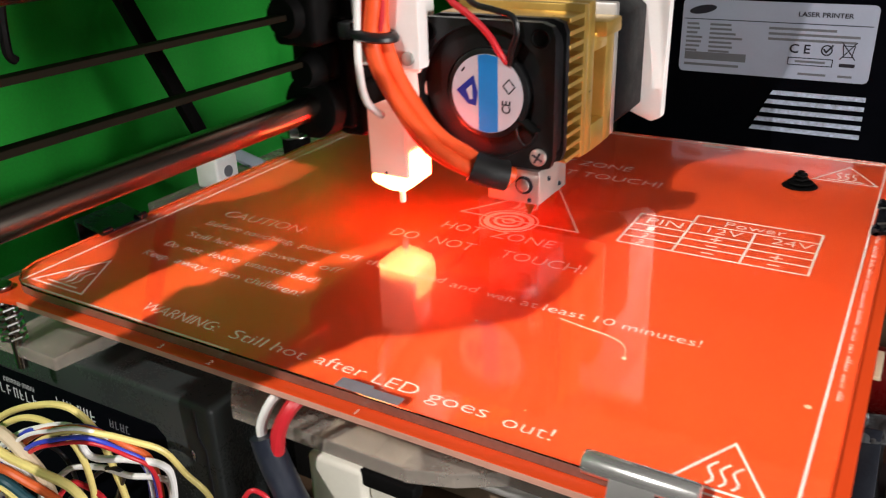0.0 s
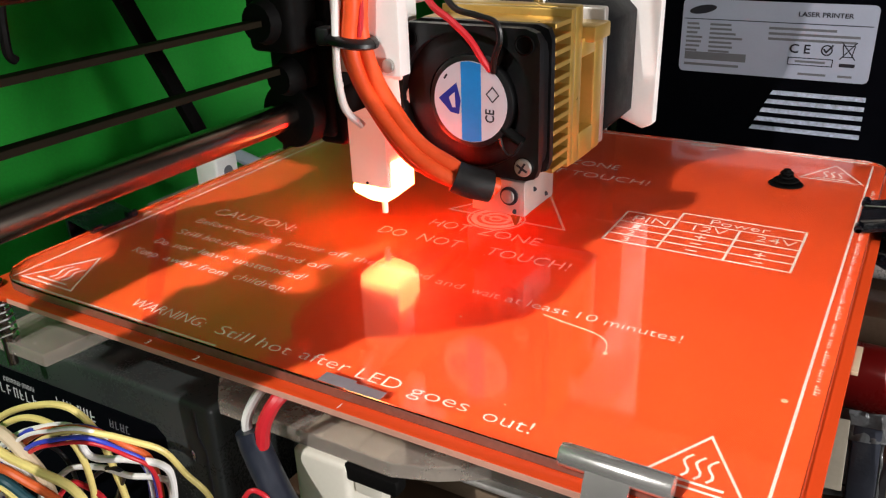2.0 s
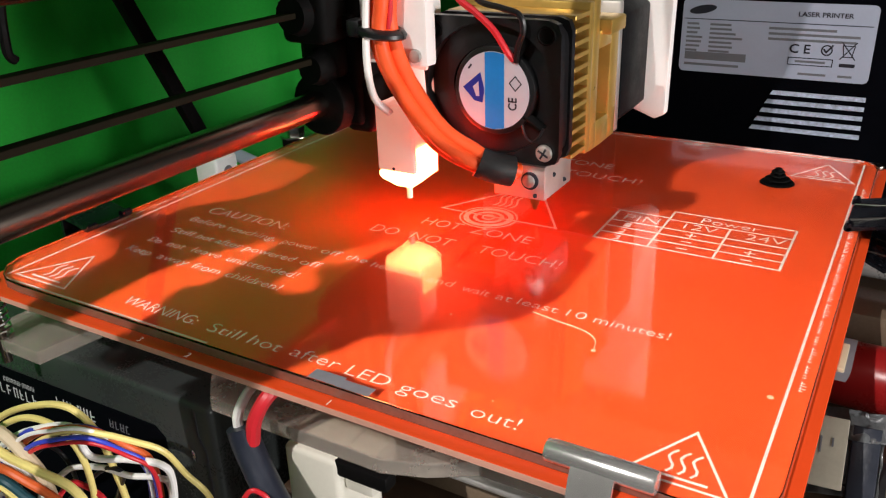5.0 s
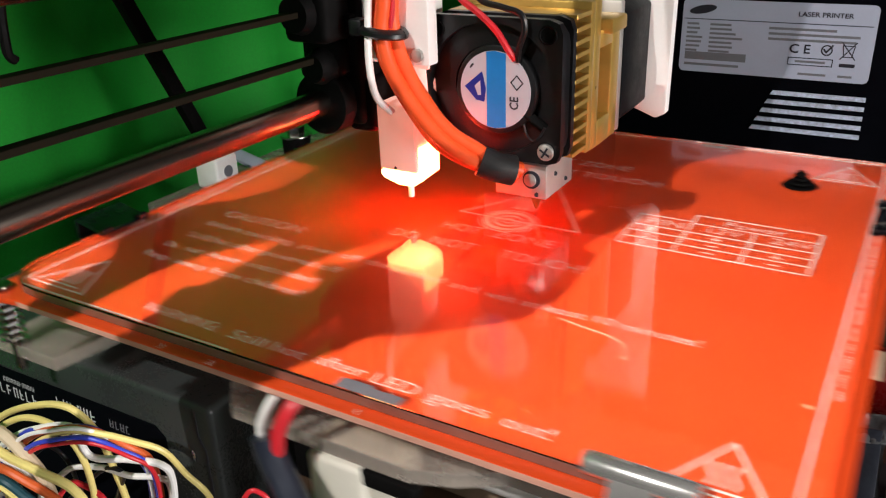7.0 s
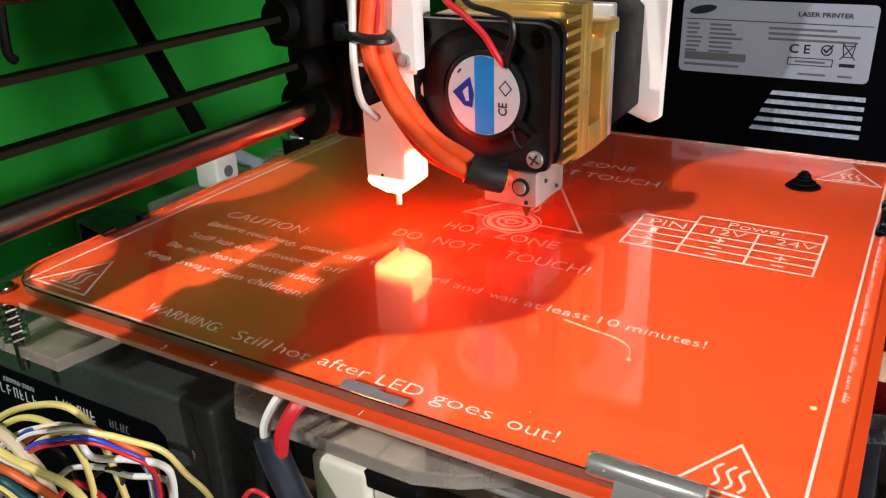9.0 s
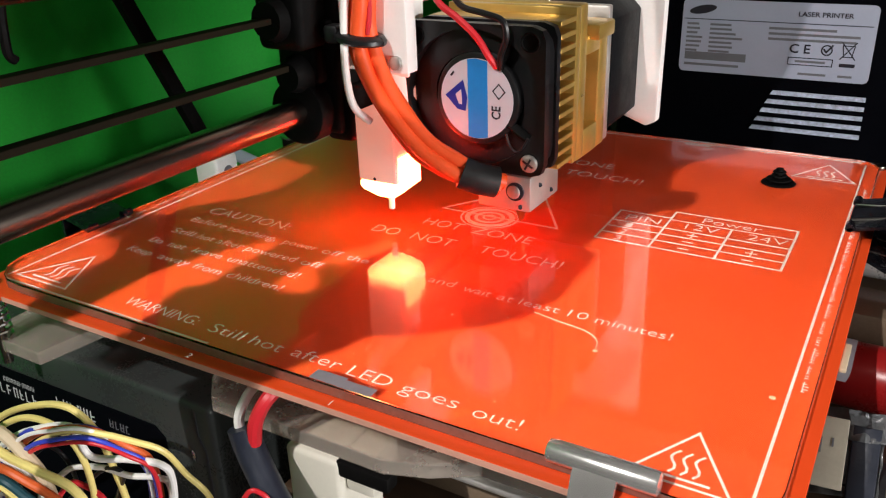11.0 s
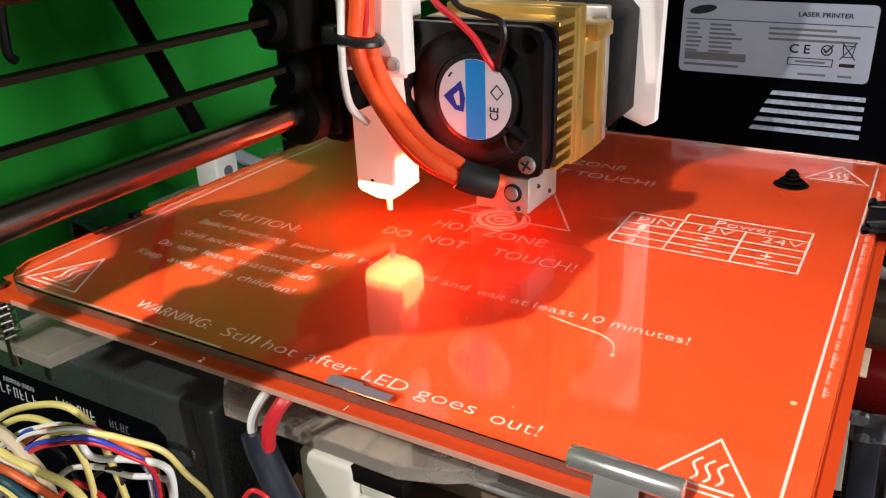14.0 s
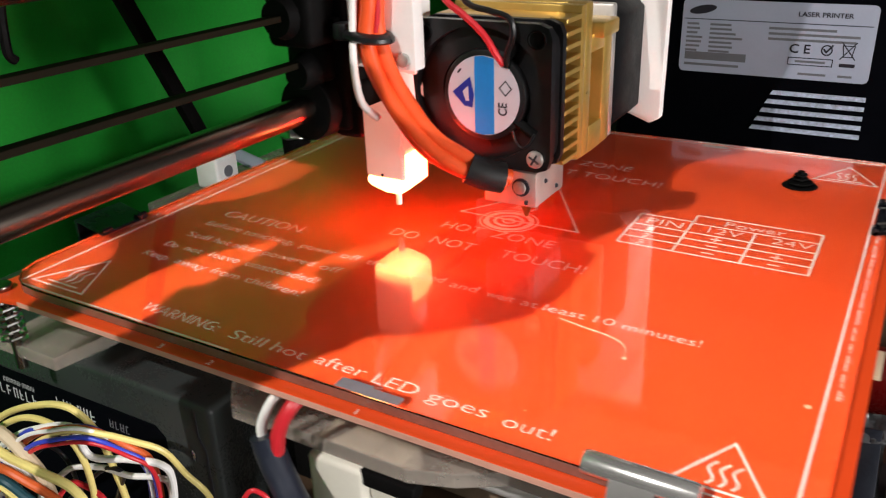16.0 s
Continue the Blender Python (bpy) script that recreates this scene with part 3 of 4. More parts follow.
        bm = prism(sheet, -half, half, turn=place @ pose(0, 0, 0, 90))
        for d in (1.8 - half, half - 1.8):
            cyl((x - 2.6 * way, y + d - 1.8, 2.1), (x - 2.6 * way, y + d + 1.8, 2.1), 1.2, 14, bm=bm)
        clip = part("binder_clip", bm, CLIP_BLACK, heated_bed, label)
        w = half / 13
        loop = [(-2.6, -7.0 * w), (6, -5.5 * w), (reach * 0.6, -4.2 * w), (reach - 3, -3.0 * w), (reach, 0), (reach - 3, 3.0 * w), (reach * 0.6, 4.2 * w), (6, 5.5 * w), (-2.6, 7.0 * w)]
        for z, rise in ((2.4, 0.16), (-5.6, -0.2))[0 if way > 0 else 1:]:
            part("clip_handle", tube([(x + u * way, y + v, z + rise * (u + 2.6)) for u, v in loop], 0.5, 8), STEEL, clip, "bent chrome wire handle")

    side_clip(104, 43, 1, 13, "glossy black binder clip on the glass edge", 31)
    side_clip(-105.2, -61, -1, 8.5, "small dark binder clip on the glass edge", 14)
    part("tape_tab", box(106.5, 109, -41, -29, -3.9, -2.9, 0.2), CREAM, heated_bed)


build_bed()


# ---- the extruder carriage ----
extruder_carriage = thing("extruder_carriage", (0, 0, 0), "extruder carriage with cooling fan, gold heat sink and lit probe", "extruder")


def ring_frame(cx, cz, half, corner, hole, y0, y1, n=64):
    """A square fan frame with a round opening, facing -y."""
    b = bmesh.new()
    loops = []
    for y in (y0, y1):
        outer, inner = [], []
        for k in range(n):
            a = 2 * math.pi * k / n
            c, s = math.cos(a), math.sin(a)
            q = half - corner
            t = half / max(abs(c), abs(s))
            x, z = c * t, s * t
            if abs(x) > q and abs(z) > q:
                ux, uz = x - math.copysign(q, x), z - math.copysign(q, z)
                f = corner / math.hypot(ux, uz)
                if f < 1:
                    x, z = math.copysign(q, x) + ux * f, math.copysign(q, z) + uz * f
            outer.append(b.verts.new(Vector((cx + x, y, cz + z)) * MM))
            inner.append(b.verts.new(Vector((cx + hole * c, y, cz + hole * s)) * MM))
        loops.append((outer, inner))
    (o0, i0), (o1, i1) = loops
    for k in range(n):
        j = (k + 1) % n
        b.faces.new((o0[k], o0[j], i0[j], i0[k]))
        b.faces.new((o1[j], o1[k], i1[k], i1[j]))
        b.faces.new((o0[j], o0[k], o1[k], o1[j]))
        b.faces.new((i0[k], i0[j], i1[j], i1[k]))
    bmesh.ops.recalc_face_normals(b, faces=b.faces[:])
    return b


def build_fan():
    cx, cz, y0, y1 = 0.6, 42.4, -17.0, -7.2

    def wide(b):
        for v in b.verts:
            v.co.x = (20.6 + (v.co.x / MM - 20.6) * 1.075) * MM
        return b

    fan = part("fan", wide(ring_frame(cx, cz, 19.3, 6, 18.6, y0 + 2.5, y1 - 2.3)), BLACK, extruder_carriage, "black square cooling fan")
    part("front_flange", wide(ring_frame(cx, cz, 20, 3.2, 18.6, y0, y0 + 2.6)), BLACK, fan)
    part("spinning_ring", wide(ring_frame(cx, cz, 18.9, 18.8, 12.0, y0 + 3.0, y0 + 3.5)), BLACK, fan)
    part("rear_flange", wide(ring_frame(cx, cz, 20, 3.2, 18.6, y1 - 2.4, y1)), BLACK, fan)
    for sx, sz in ((-16, 16), (16, 16), (-16, -16), (16, -16)):
        bm = bmesh.new()
        pts = [(cx + sx + 2.3 * math.cos(k * math.pi / 8), y0 - 0.05, cz + sz + 2.3 * math.sin(k * math.pi / 8)) for k in range(17)]
        tube(pts, 0.35, 6, 1, bm=bm)
        # flat matt-black plug paints the shade of an open screw hole
        cyl((cx + sx, y0 - 0.04, cz + sz), (cx + sx, y1, cz + sz), 2.1, 16, bm=bm)
        part("dark_screw_hole", wide(bm), BLACK_MATT, fan)
    for k in (0, 3):
        a = radians(45 + 90 * k + 12)
        c, s = math.cos(a), math.sin(a)
        bm = tube([(cx + 10 * c, y0 + 1.0, cz + 10 * s), (cx + 19.5 * c, y0 + 1.2, cz + 19.5 * s)], 1.4, 8, 2, 0.6)
        part("strut", bm, BLACK_MATT, fan)
    bm = cyl((cx, y0 + 0.1, cz), (cx, y1, cz), 12.6, 48, bevel=0.5)
    hub = part("hub", bm, BLACK, fan)
    for k in range(7):
        b = bmesh.new()
        prev = None
        for q in range(6):
            r = 12 + q * 1.25
            a = radians(k * 360 / 7 + q * 3)
            d = radians(62)
            pair = [b.verts.new(Vector((cx + r * math.cos(a), y0 + 3.2, cz + r * math.sin(a))) * MM),
                    b.verts.new(Vector((cx + r * math.cos(a + d), y1 - 1, cz + r * math.sin(a + d))) * MM)]
            if prev:
                b.faces.new((prev[0], pair[0], pair[1], prev[1]))
            prev = pair
        bmesh.ops.solidify(b, geom=b.faces[:], thickness=0.7 * MM)
        part("blade", b, BLACK_MATT, fan)
    up = pose(cx * MM, (y0 - 0.1) * MM, cz * MM, 90)
    disc = [(11.0 * math.cos(radians(a)), 11.0 * math.sin(radians(a))) for a in range(0, 360, 8)]
    sticker = part("sticker", prism(disc, -0.1, 0.12, turn=up), PAPER, hub, "round white fan sticker with a blue stripe")

    def on_sticker(name, pts, mat, z=0.13):
        part(name, prism(pts, z, z + 0.05, turn=up), mat, sticker)

    stripe = [(-2.6, -10.6), (0, -10.95), (3.4, -10.4), (3.4, 10.4), (0, 10.95), (-2.6, 10.6)]
    on_sticker("blue_stripe", stripe, BLUE_INK)
    on_sticker("emblem", [(-9.6, 0.4), (-4.0, 5.0), (-2.8, 0.2), (-3.4, -3.6), (-6.0, -3.2)], NAVY_INK, 0.15)
    on_sticker("emblem_bar", [(-6.4, 0.8), (-4.6, 2.4), (-4.4, -1.8), (-5.4, -1.8)], PAPER, 0.21)
    lettering("printed_text", "CE", 2.6, up @ pose(7.2 * MM, -5.0 * MM, 0.16 * MM, 0, 0, 90), DARK_INK, sticker, 0.08, width=3.6)
    b = stroke([(5.0, 2.6), (6.8, 4.6), (8.6, 2.6), (6.8, 0.6), (5.0, 2.6)], 0.35, 0.14, 0.19)
    bmesh.ops.transform(b, matrix=up, verts=b.verts[:])
    part("mark", b, DARK_INK, sticker)
    on_sticker("text_bar", [(-8.0, 6.0), (-7.0, 7.2), (-6.6, 6.8), (-7.6, 5.6)], DARK_INK)
    # lower right screw and the moulded web beside it
    screw = part("screw", cyl((cx + 16, y0 - 1.6, cz - 16), (cx + 16, y0, cz - 16), 2.5, 24, bevel=0.7), SCREW, fan, "bright cross-head screw")
    b = box(-1.7, 1.7, -0.1, 0.15, -0.3, 0.3, 0)
    box(-0.3, 0.3, -0.12, 0.12, -1.7, 1.7, 0, bm=b)
    bmesh.ops.transform(b, matrix=pose((cx + 16) * MM, (y0 - 1.6) * MM, (cz - 16) * MM, 0, 30, 0), verts=b.verts[:])
    part("cross_slot", b, DARK_INK, screw)
    part("moulded_web", tube([(9.5, y0 - 0.1, 33.5), (10.5, y0 - 0.2, 30.5), (12.5, y0 - 0.2, 29.0), (14.5, y0 - 0.2, 30.5), (16.0, y0 - 0.1, 33.2)], 0.4, 6, 5),
         BLACK, fan)
    part("fan_wire", tube([(-20, -10, 86), (-15, -15, 73), (-9.5, -18.5, 67.5), (-3.5, -19.5, 64), (2.0, -19.5, 59.5), (5.3, -18.8, 54.5), (6.8, -17.2, 51.5)],
                          0.95, 8), RED_THIN, fan, "thin red fan wire")
    part("fan_wire", tube([(-16, -8, 86), (-11, -12, 73), (-4, -17, 67.0), (4, -19.2, 65.5), (9.5, -19.6, 64), (10.6, -19.2, 60), (8.6, -18.4, 55),
                           (7.6, -17.2, 51)], 0.85, 8), BLACK, fan, "thin black fan wire")


build_fan()


def build_extruder():
    e = extruder_carriage
    # finned heat sink
    sink = part("heat_sink", box(-19.4, 20.6, 3.6, 7.0, 20.5, 64.5, 0.4), GOLD, e, "gold anodised finned heat sink")
    for k in range(12):
        z = 22.0 + k * 3.55
        part("fin", box(-19.4, 20.6, -7.0, 3.7, z, z + 1.35, 0.2, 1), GOLD, sink)
    # gold body behind it, with a slot in its side
    bm = box(-19.4, 20.6, 7.0, 12.5, 20.0, 64.8, 0.8)
    box(-19.4, 12.0, 12.3, 22.5, 20.4, 52.0, 0.5, bm=bm)
    box(-19.4, 20.6, 22.3, 29.5, 20.0, 55.0, 0.8, bm=bm)
    box(-19.4, 20.6, 12.0, 23.0, 20.0, 28.5, 0.6, bm=bm)
    box(-19.4, 20.6, 12.0, 23.0, 50.0, 55.5, 0.6, bm=bm)
    part("drive_body", bm, GOLD, e, "gold aluminium drive body")
    part("lever", box(-8, 23.5, 14, 27, 54.0, 58.5, 0.8), GOLD, e)
    part("spring_screw", cyl((6, 16, 56), (6, 16, 80), 2.2, 16), STEEL, e)
    part("flange", box(-20.6, 20.6, 29.6, 33, 20.4, 61.6, 0.8), ALUMINIUM, e)
    # stepper motor
    c = 4.5
    o = [(-20.8 + c, 20), (20.8 - c, 20), (20.8, 20 + c), (20.8, 61.6 - c), (20.8 - c, 61.6), (-20.8 + c, 61.6), (-20.8, 61.6 - c), (-20.8, 20 + c)]
    turn = Matrix(((1, 0, 0, 0), (0, 0, 1, 0), (0, 1, 0, 0), (0, 0, 0, 1)))
    part("stepper_motor", prism(o, 33.0, 59.5, 0.4, turn=turn), MOTOR, e, "black stepper motor")
    # white mounting plate behind the motor
    o = [(-44, 24), (14, 21.5), (24.5, 17.6), (28.2, 19.5), (28.8, 100), (-44, 100)]
    part("back_plate", prism(o, 60.0, 64.5, 0.7, turn=turn), WHITE, e, "white plastic mounting plate")
    bm = box(-38.5, -23.6, -23.0, -3, 49.5, 100, 1.0)
    box(-38.5, -16.4, -24.3, -19.0, 49.0, 100, 0.6, bm=bm)
    part("front_bracket", bm, WHITE, e, "white plastic probe bracket")
    part("bridge", box(-44, -36, -3, 62, 62, 100, 1.0), WHITE, e)
    part("probe_rail", box(-34, -19.8, -12.8, -4, 30, 49.4, 0.8), WHITE, e)
    # hot end
    bm = box(-1.0, 15.4, -14.0, 6.0, 10.6, 20.8, 0.35)
    block = part("heater_block", bm, ALUMINIUM, e, "milled aluminium heater block")
    part("cartridge_end", cyl((10.8, -14.5, 16.3), (10.8, -13.5, 16.3), 2.7, 20), DARK_INK, block)
    part("cartridge_screw", cyl((10.6, -15.2, 16.3), (10.6, -14.3, 16.3), 2.0, 16, bevel=0.4), SCREW, block)
    for x, y, z in ((12.6, -14.25, 11.9), (15.65, -8, 17), (15.65, 0, 13)):
        part("grub_hole", cyl((x, y, z), (x - 0.2, y + 0.3, z), 0.7, 10), DARK_INK, block)
    bm = cyl((8, -4, 7.6), (8, -4, 10.8), 3.0, 6)
    cyl((8, -4, 3.4), (8, -4, 7.6), 0.5, 16, r2=2.0, bm=bm)
    part("nozzle", bm, material("brass", (0.34, 0.20, 0.07), 0.35, metal=1.0), e)
    part("throat", cyl((8, -4, 20.6), (8, -4, 24), 3.0, 16), STEEL, e)

    # levelling probe
    bm = box(-34.4, -21.0, -26, -13, 17.0, 37.5, 0.8, 3)
    probe = part("levelling_probe", bm, PROBE_BODY, e, "milky plastic levelling probe with a red light")
    b = bmesh.new()
    lo = [(-30.2, -22.2), (-25.2, -22.2), (-25.2, -16.8), (-30.2, -16.8)]
    hi = [(-34.3, -25.9), (-21.1, -25.9), (-21.1, -13.1), (-34.3, -13.1)]
    vs = [[b.verts.new(Vector((x, y, z)) * MM) for x, y in q] for z, q in ((11.0, lo), (14.6, hi), (17.0, hi))]
    b.faces.new(vs[0][::-1])
    b.faces.new(vs[2])
    for one, two in zip(vs, vs[1:]):
        for k in range(4):
            b.faces.new((one[k], one[(k + 1) % 4], two[(k + 1) % 4], two[k]))
    bmesh.ops.bevel(b, geom=b.edges[:], offset=0.5 * MM, segments=2, affect="EDGES")
    part("probe_tip", b, PROBE_TIP, probe, "glowing white-hot looking probe tip")
    part("probe_lens", box(-21.05, -20.2, -25.0, -14.0, 15.0, 25.0, 0.3), PROBE_GLOW, probe, "glowing red lens")
    # this second lens is added for the rod's red streak
    part("probe_lens", box(-35.1, -34.35, -24.0, -15.0, 18.0, 27.0, 0.3), PROBE_SIDE, probe, "glowing red lens")
    part("probe_pin", cyl((-27.6, -19.5, 6.8), (-27.6, -19.5, 11.5), 0.95, 14), WHITE, probe)
    part("probe_mark", cyl((-28.6, -26.15, 18.0), (-28.6, -25.9, 18.0), 0.5, 10), DARK_INK, probe)
    bm = cyl((-26, -14, 37.4), (-26, -14, 47), 5.5, 24, r2=5.0, bevel=0.8)
    box(-34, -20.6, -18, -8, 46.5, 49, 0.6, bm=bm)
    part("probe_neck", bm, PROBE_BODY, probe)
    part("mount_screw", cyl((-20.0, -25.6, 52.0), (-20.0, -24.0, 52.0), 1.9, 16, bevel=0.3), SCREW, probe)

    # black slider on the rods
    bm = box(-60, -38.5, -27, 14, 30, 76, 2.0, 3)
    cyl((-50, -32.5, 37), (-50, 16, 37), 9.5, 28, bevel=1.0, bm=bm)
    box(-57, -41, -38, 8, 55.5, 72, 2.5, 3, bm=bm)
    box(-56, -42, -31, 8, 45, 56, 2.0, 3, bm=bm)
    box(-46, -36, -25, 4, 27.5, 44, 2.0, 3, bm=bm)
    cyl((-50, -41, 64), (-50, -36, 64), 5, 16, r2=7, bm=bm)
    cyl((-49, -36, 48), (-49, -30, 48), 4, 16, r2=6, bm=bm)
    for k in range(5):
        a = 4 * k
        box(-58 + a, -55 + a, -29.5, -26, 66 - 2 * k, 71 - 2 * k, 0.8, bm=bm)
    part("slider_body", bm, BLACK_MATT, e, "matt black plastic rod slider")
    part("slider_screw", box(-39, -37.6, -24, -21.5, 41.5, 45.5, 0.4), WHITE, e)

    # heater cables with tape and tie
    path = [(-24, -24, 118), (-26, -27, 85), (-27.2, -28, 68), (-28, -28.2, 59), (-24.6, -28.4, 48.8), (-17.8, -28.2, 38.4), (-10.9, -27, 30.3), (-4.2, -25, 25.6),
            (1.5, -22.5, 22.2), (7.5, -17, 18.5)]
    offs = ((-2.3, 0.3, -1.6), (1.9, 0.4, 1.4), (0.2, -2.2, -0.2), (0.0, 2.4, 1.2))
    for k, (dx, dy, dz) in enumerate(offs):
        pts = []
        for j, (x, y, z) in enumerate(path):
            f = 1.0 if j < 8 else 0.75
            w = 0.7 * math.sin(j * 1.7 + k * 2.1)
            pts.append((x + dx * f + w * 0.4, y + dy * f + w * 0.3, z + dz * f))
        part("heater_cable", tube(pts, 2.15, 12), RED_WIRE, e, "red-orange silicone heater cable")
    part("cable_tape", tube([(-0.8, -23.8, 23.4), (3, -21.8, 21.6), (7.2, -18.5, 20.0)], 4.4, 16, 4), TAPE_BLACK, e, "wrapped black tape")
    part("white_lead", tube([(-27.5, -27, 118), (-30.2, -31.0, 75), (-31.0, -32.2, 59), (-30.8, -32.8, 49), (-29.4, -32.4, 41.0), (-26.6, -29.0, 36.0)], 1.1, 10),
         WHITE_WIRE, e)
    part("thin_lead", tube([(-20, -24, 118), (-24, -28, 75), (-24.8, -28.8, 66), (-25.5, -29, 60)], 0.9, 10), RED_THIN, e)
    pts = [(-28.6 + 6.0 * math.cos(k * math.pi / 12), -28.3 + 5.0 * math.sin(k * math.pi / 12), 59 - 0.8 * math.cos(k * math.pi / 12)) for k in range(25)]
    bm = tube(pts, 1.25, 8, 1, 1.4)
    box(-37.5, -33, -33, -28, 57.6, 62.4, 0.8, bm=bm)
    part("cable_tie", bm, BLACK, e, "black cable tie")


build_extruder()


# ---- gantry rods and belt ----
def x_axis():
    for z, mat in ((37.2, ROD), (81.5, ROD)):
        ob = part("smooth_rod", cyl((-50, -316, z), (-50, 190, z), 4.0, 32, bevel=0.4), mat)
        tagged(ob, "oily dark steel smooth rod of the gantry", "rod", "gantry rods")
    b = box(-52, -48, -316, 190, 63.2, 64.8, 0.2)
    belt = thing("timing_belt", (0, 0, 0), "dark rubber timing belt running along the gantry", "belt")
    part("belt_run", b, RUBBER, belt)
    part("belt_run", box(-52, -48, -316, 190, 49.6, 51.3, 0.2), RUBBER, belt)
    for y in (-330, 204):
        t = thing("gantry_end", (-50, y, -115), "black plastic gantry end block on its upright rods", "gantry end")
        part("block", box(-14, 14, -15, 15, 138, 208, 2, 3), BLACK_MATT, t)
        part("upright_rod", cyl((-9, 0, 0), (-9, 0, 330), 4, 20), ROD, t)
        part("lead_screw", cyl((8, 0, 0), (8, 0, 330), 4, 20), STEEL, t)


x_axis()


# ---- strut, hanging cable and frame pieces at the curtain ----
def frame_side():
    t = thing("frame_strut", (-200, 57.8, -115), "black diagonal frame strut in front of the curtain", "strut")
    a, c = Vector((0, 53, 0)), Vector((0, -72, 270))
    d = (c - a).normalized()
    turn = Matrix.Translation(((a + c) / 2) * MM) @ d.to_track_quat("Z", "X").to_matrix().to_4x4()
    L = (c - a).length / 2
    part("bar", box(-3.4, 3.4, -2.5, 2.5, -L, L, 0.4, turn=turn), BLACK_MATT, t)
    t = thing("hanging_cable", (-150, -30, 0), "dark cable hanging down beside the gantry", "cable")
    part("lead", tube([(-150, -47, 99), (-150, -52, 77), (-150, -55, 64), (-150, -56, 55), (-150, -56, 50), (-150, -54, 48)], 1.6, 8), BLACK_MATT,
         t).location = (0.15, 0.03, 0)
    # frame bar, bearing block and bolt behind the bed
    t = thing("side_frame", (-170, 70, -115), "light grey acrylic frame bar on feet", "frame")
    part("bar", box(-16, 2, -56, 140, 78, 84, 0.5), ACRYLIC, t)
    part("foot", box(-14, 0, -50, -34, 0, 78, 0.5), BLACK_MATT, t)
    part("foot", box(-14, 0, 110, 130, 0, 78, 0.5), BLACK_MATT, t)
    part("rail", tube([(-198, 75, -24), (-176, 67, -24), (-151, 58, -24)], 3.2, 8, 3, 0.5), SILVER_LABEL, t, "light grey rail").location = (0.17, -0.07, 0.115)
    b = box(-8, 6, -7, 7, 0, 15, 1.5, 3)
    t = tagged(part("bearing_block", b, WHITE), "small white plastic bearing block on the frame bar", "bearing block")
    t.location = Vector((-172, 46, -30.8)) * MM
    part("bore", cyl((6.3, 0, 8), (5.6, 0, 8), 2.7, 20), GREY_INK, t)
    t = thing("frame_bolt", (-163, 92, -31), "steel bolt with a washer on the frame bar", "bolt")
    part("washer", cyl((0, 0, 12.6), (0, 0, 14), 8, 24, bevel=0.3), STEEL, t)
    part("bolt_head", cyl((0, 0, 14), (0, 0, 18), 4.5, 6), STEEL, t)
    part("rubber_foot", cyl((0, 0, 0), (0, 0, 12.6), 7, 24), BLACK_MATT, t)


frame_side()


# ---- power supply and its wires ----
def power_supply():
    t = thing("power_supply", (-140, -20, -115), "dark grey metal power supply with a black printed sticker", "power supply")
    body = part("case", box(-25, 100.5, -75, 65, 0, 89, 1.8, 4), STEEL_CASE, t)
    up = pose(0, -75 * MM, 0, 90)
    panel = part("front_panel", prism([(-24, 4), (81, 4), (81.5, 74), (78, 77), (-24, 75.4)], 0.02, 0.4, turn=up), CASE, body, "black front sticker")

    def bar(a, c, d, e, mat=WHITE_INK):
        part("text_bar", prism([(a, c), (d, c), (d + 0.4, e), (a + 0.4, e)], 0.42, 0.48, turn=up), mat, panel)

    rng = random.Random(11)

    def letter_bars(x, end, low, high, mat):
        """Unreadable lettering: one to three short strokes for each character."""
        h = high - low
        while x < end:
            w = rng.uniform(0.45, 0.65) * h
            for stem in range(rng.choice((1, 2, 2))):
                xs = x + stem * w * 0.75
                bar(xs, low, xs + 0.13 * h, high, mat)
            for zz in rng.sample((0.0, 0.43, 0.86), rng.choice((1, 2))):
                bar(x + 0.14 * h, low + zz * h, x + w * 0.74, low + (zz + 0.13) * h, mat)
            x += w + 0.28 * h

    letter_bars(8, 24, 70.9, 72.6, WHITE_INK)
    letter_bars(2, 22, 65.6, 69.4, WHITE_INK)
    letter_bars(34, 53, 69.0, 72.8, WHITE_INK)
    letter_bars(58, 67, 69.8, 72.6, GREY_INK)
    # seam, slot and catch on the grey face beside the sticker
    part("seam", prism([(96.4, 6), (97.3, 6), (97.3, 75), (95.3, 79), (95.3, 87), (94.5, 87), (94.5, 78.6), (96.4, 74.6)], 0.02, 0.2, turn=up), DARK_INK, body, "dark folded seam")
    part("catch", prism([(91.6, 70.5), (92.5, 70.0), (92.9, 72.6), (92.1, 74.0), (91.3, 72.6)], 0.02, 0.5, 0.1, turn=up), STEEL, body)


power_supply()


def wire(name, pts, r, mat, label):
    tagged(part("wire", tube(pts, r, 10, 7), mat), label, "wire", "loose wires before the power supply")


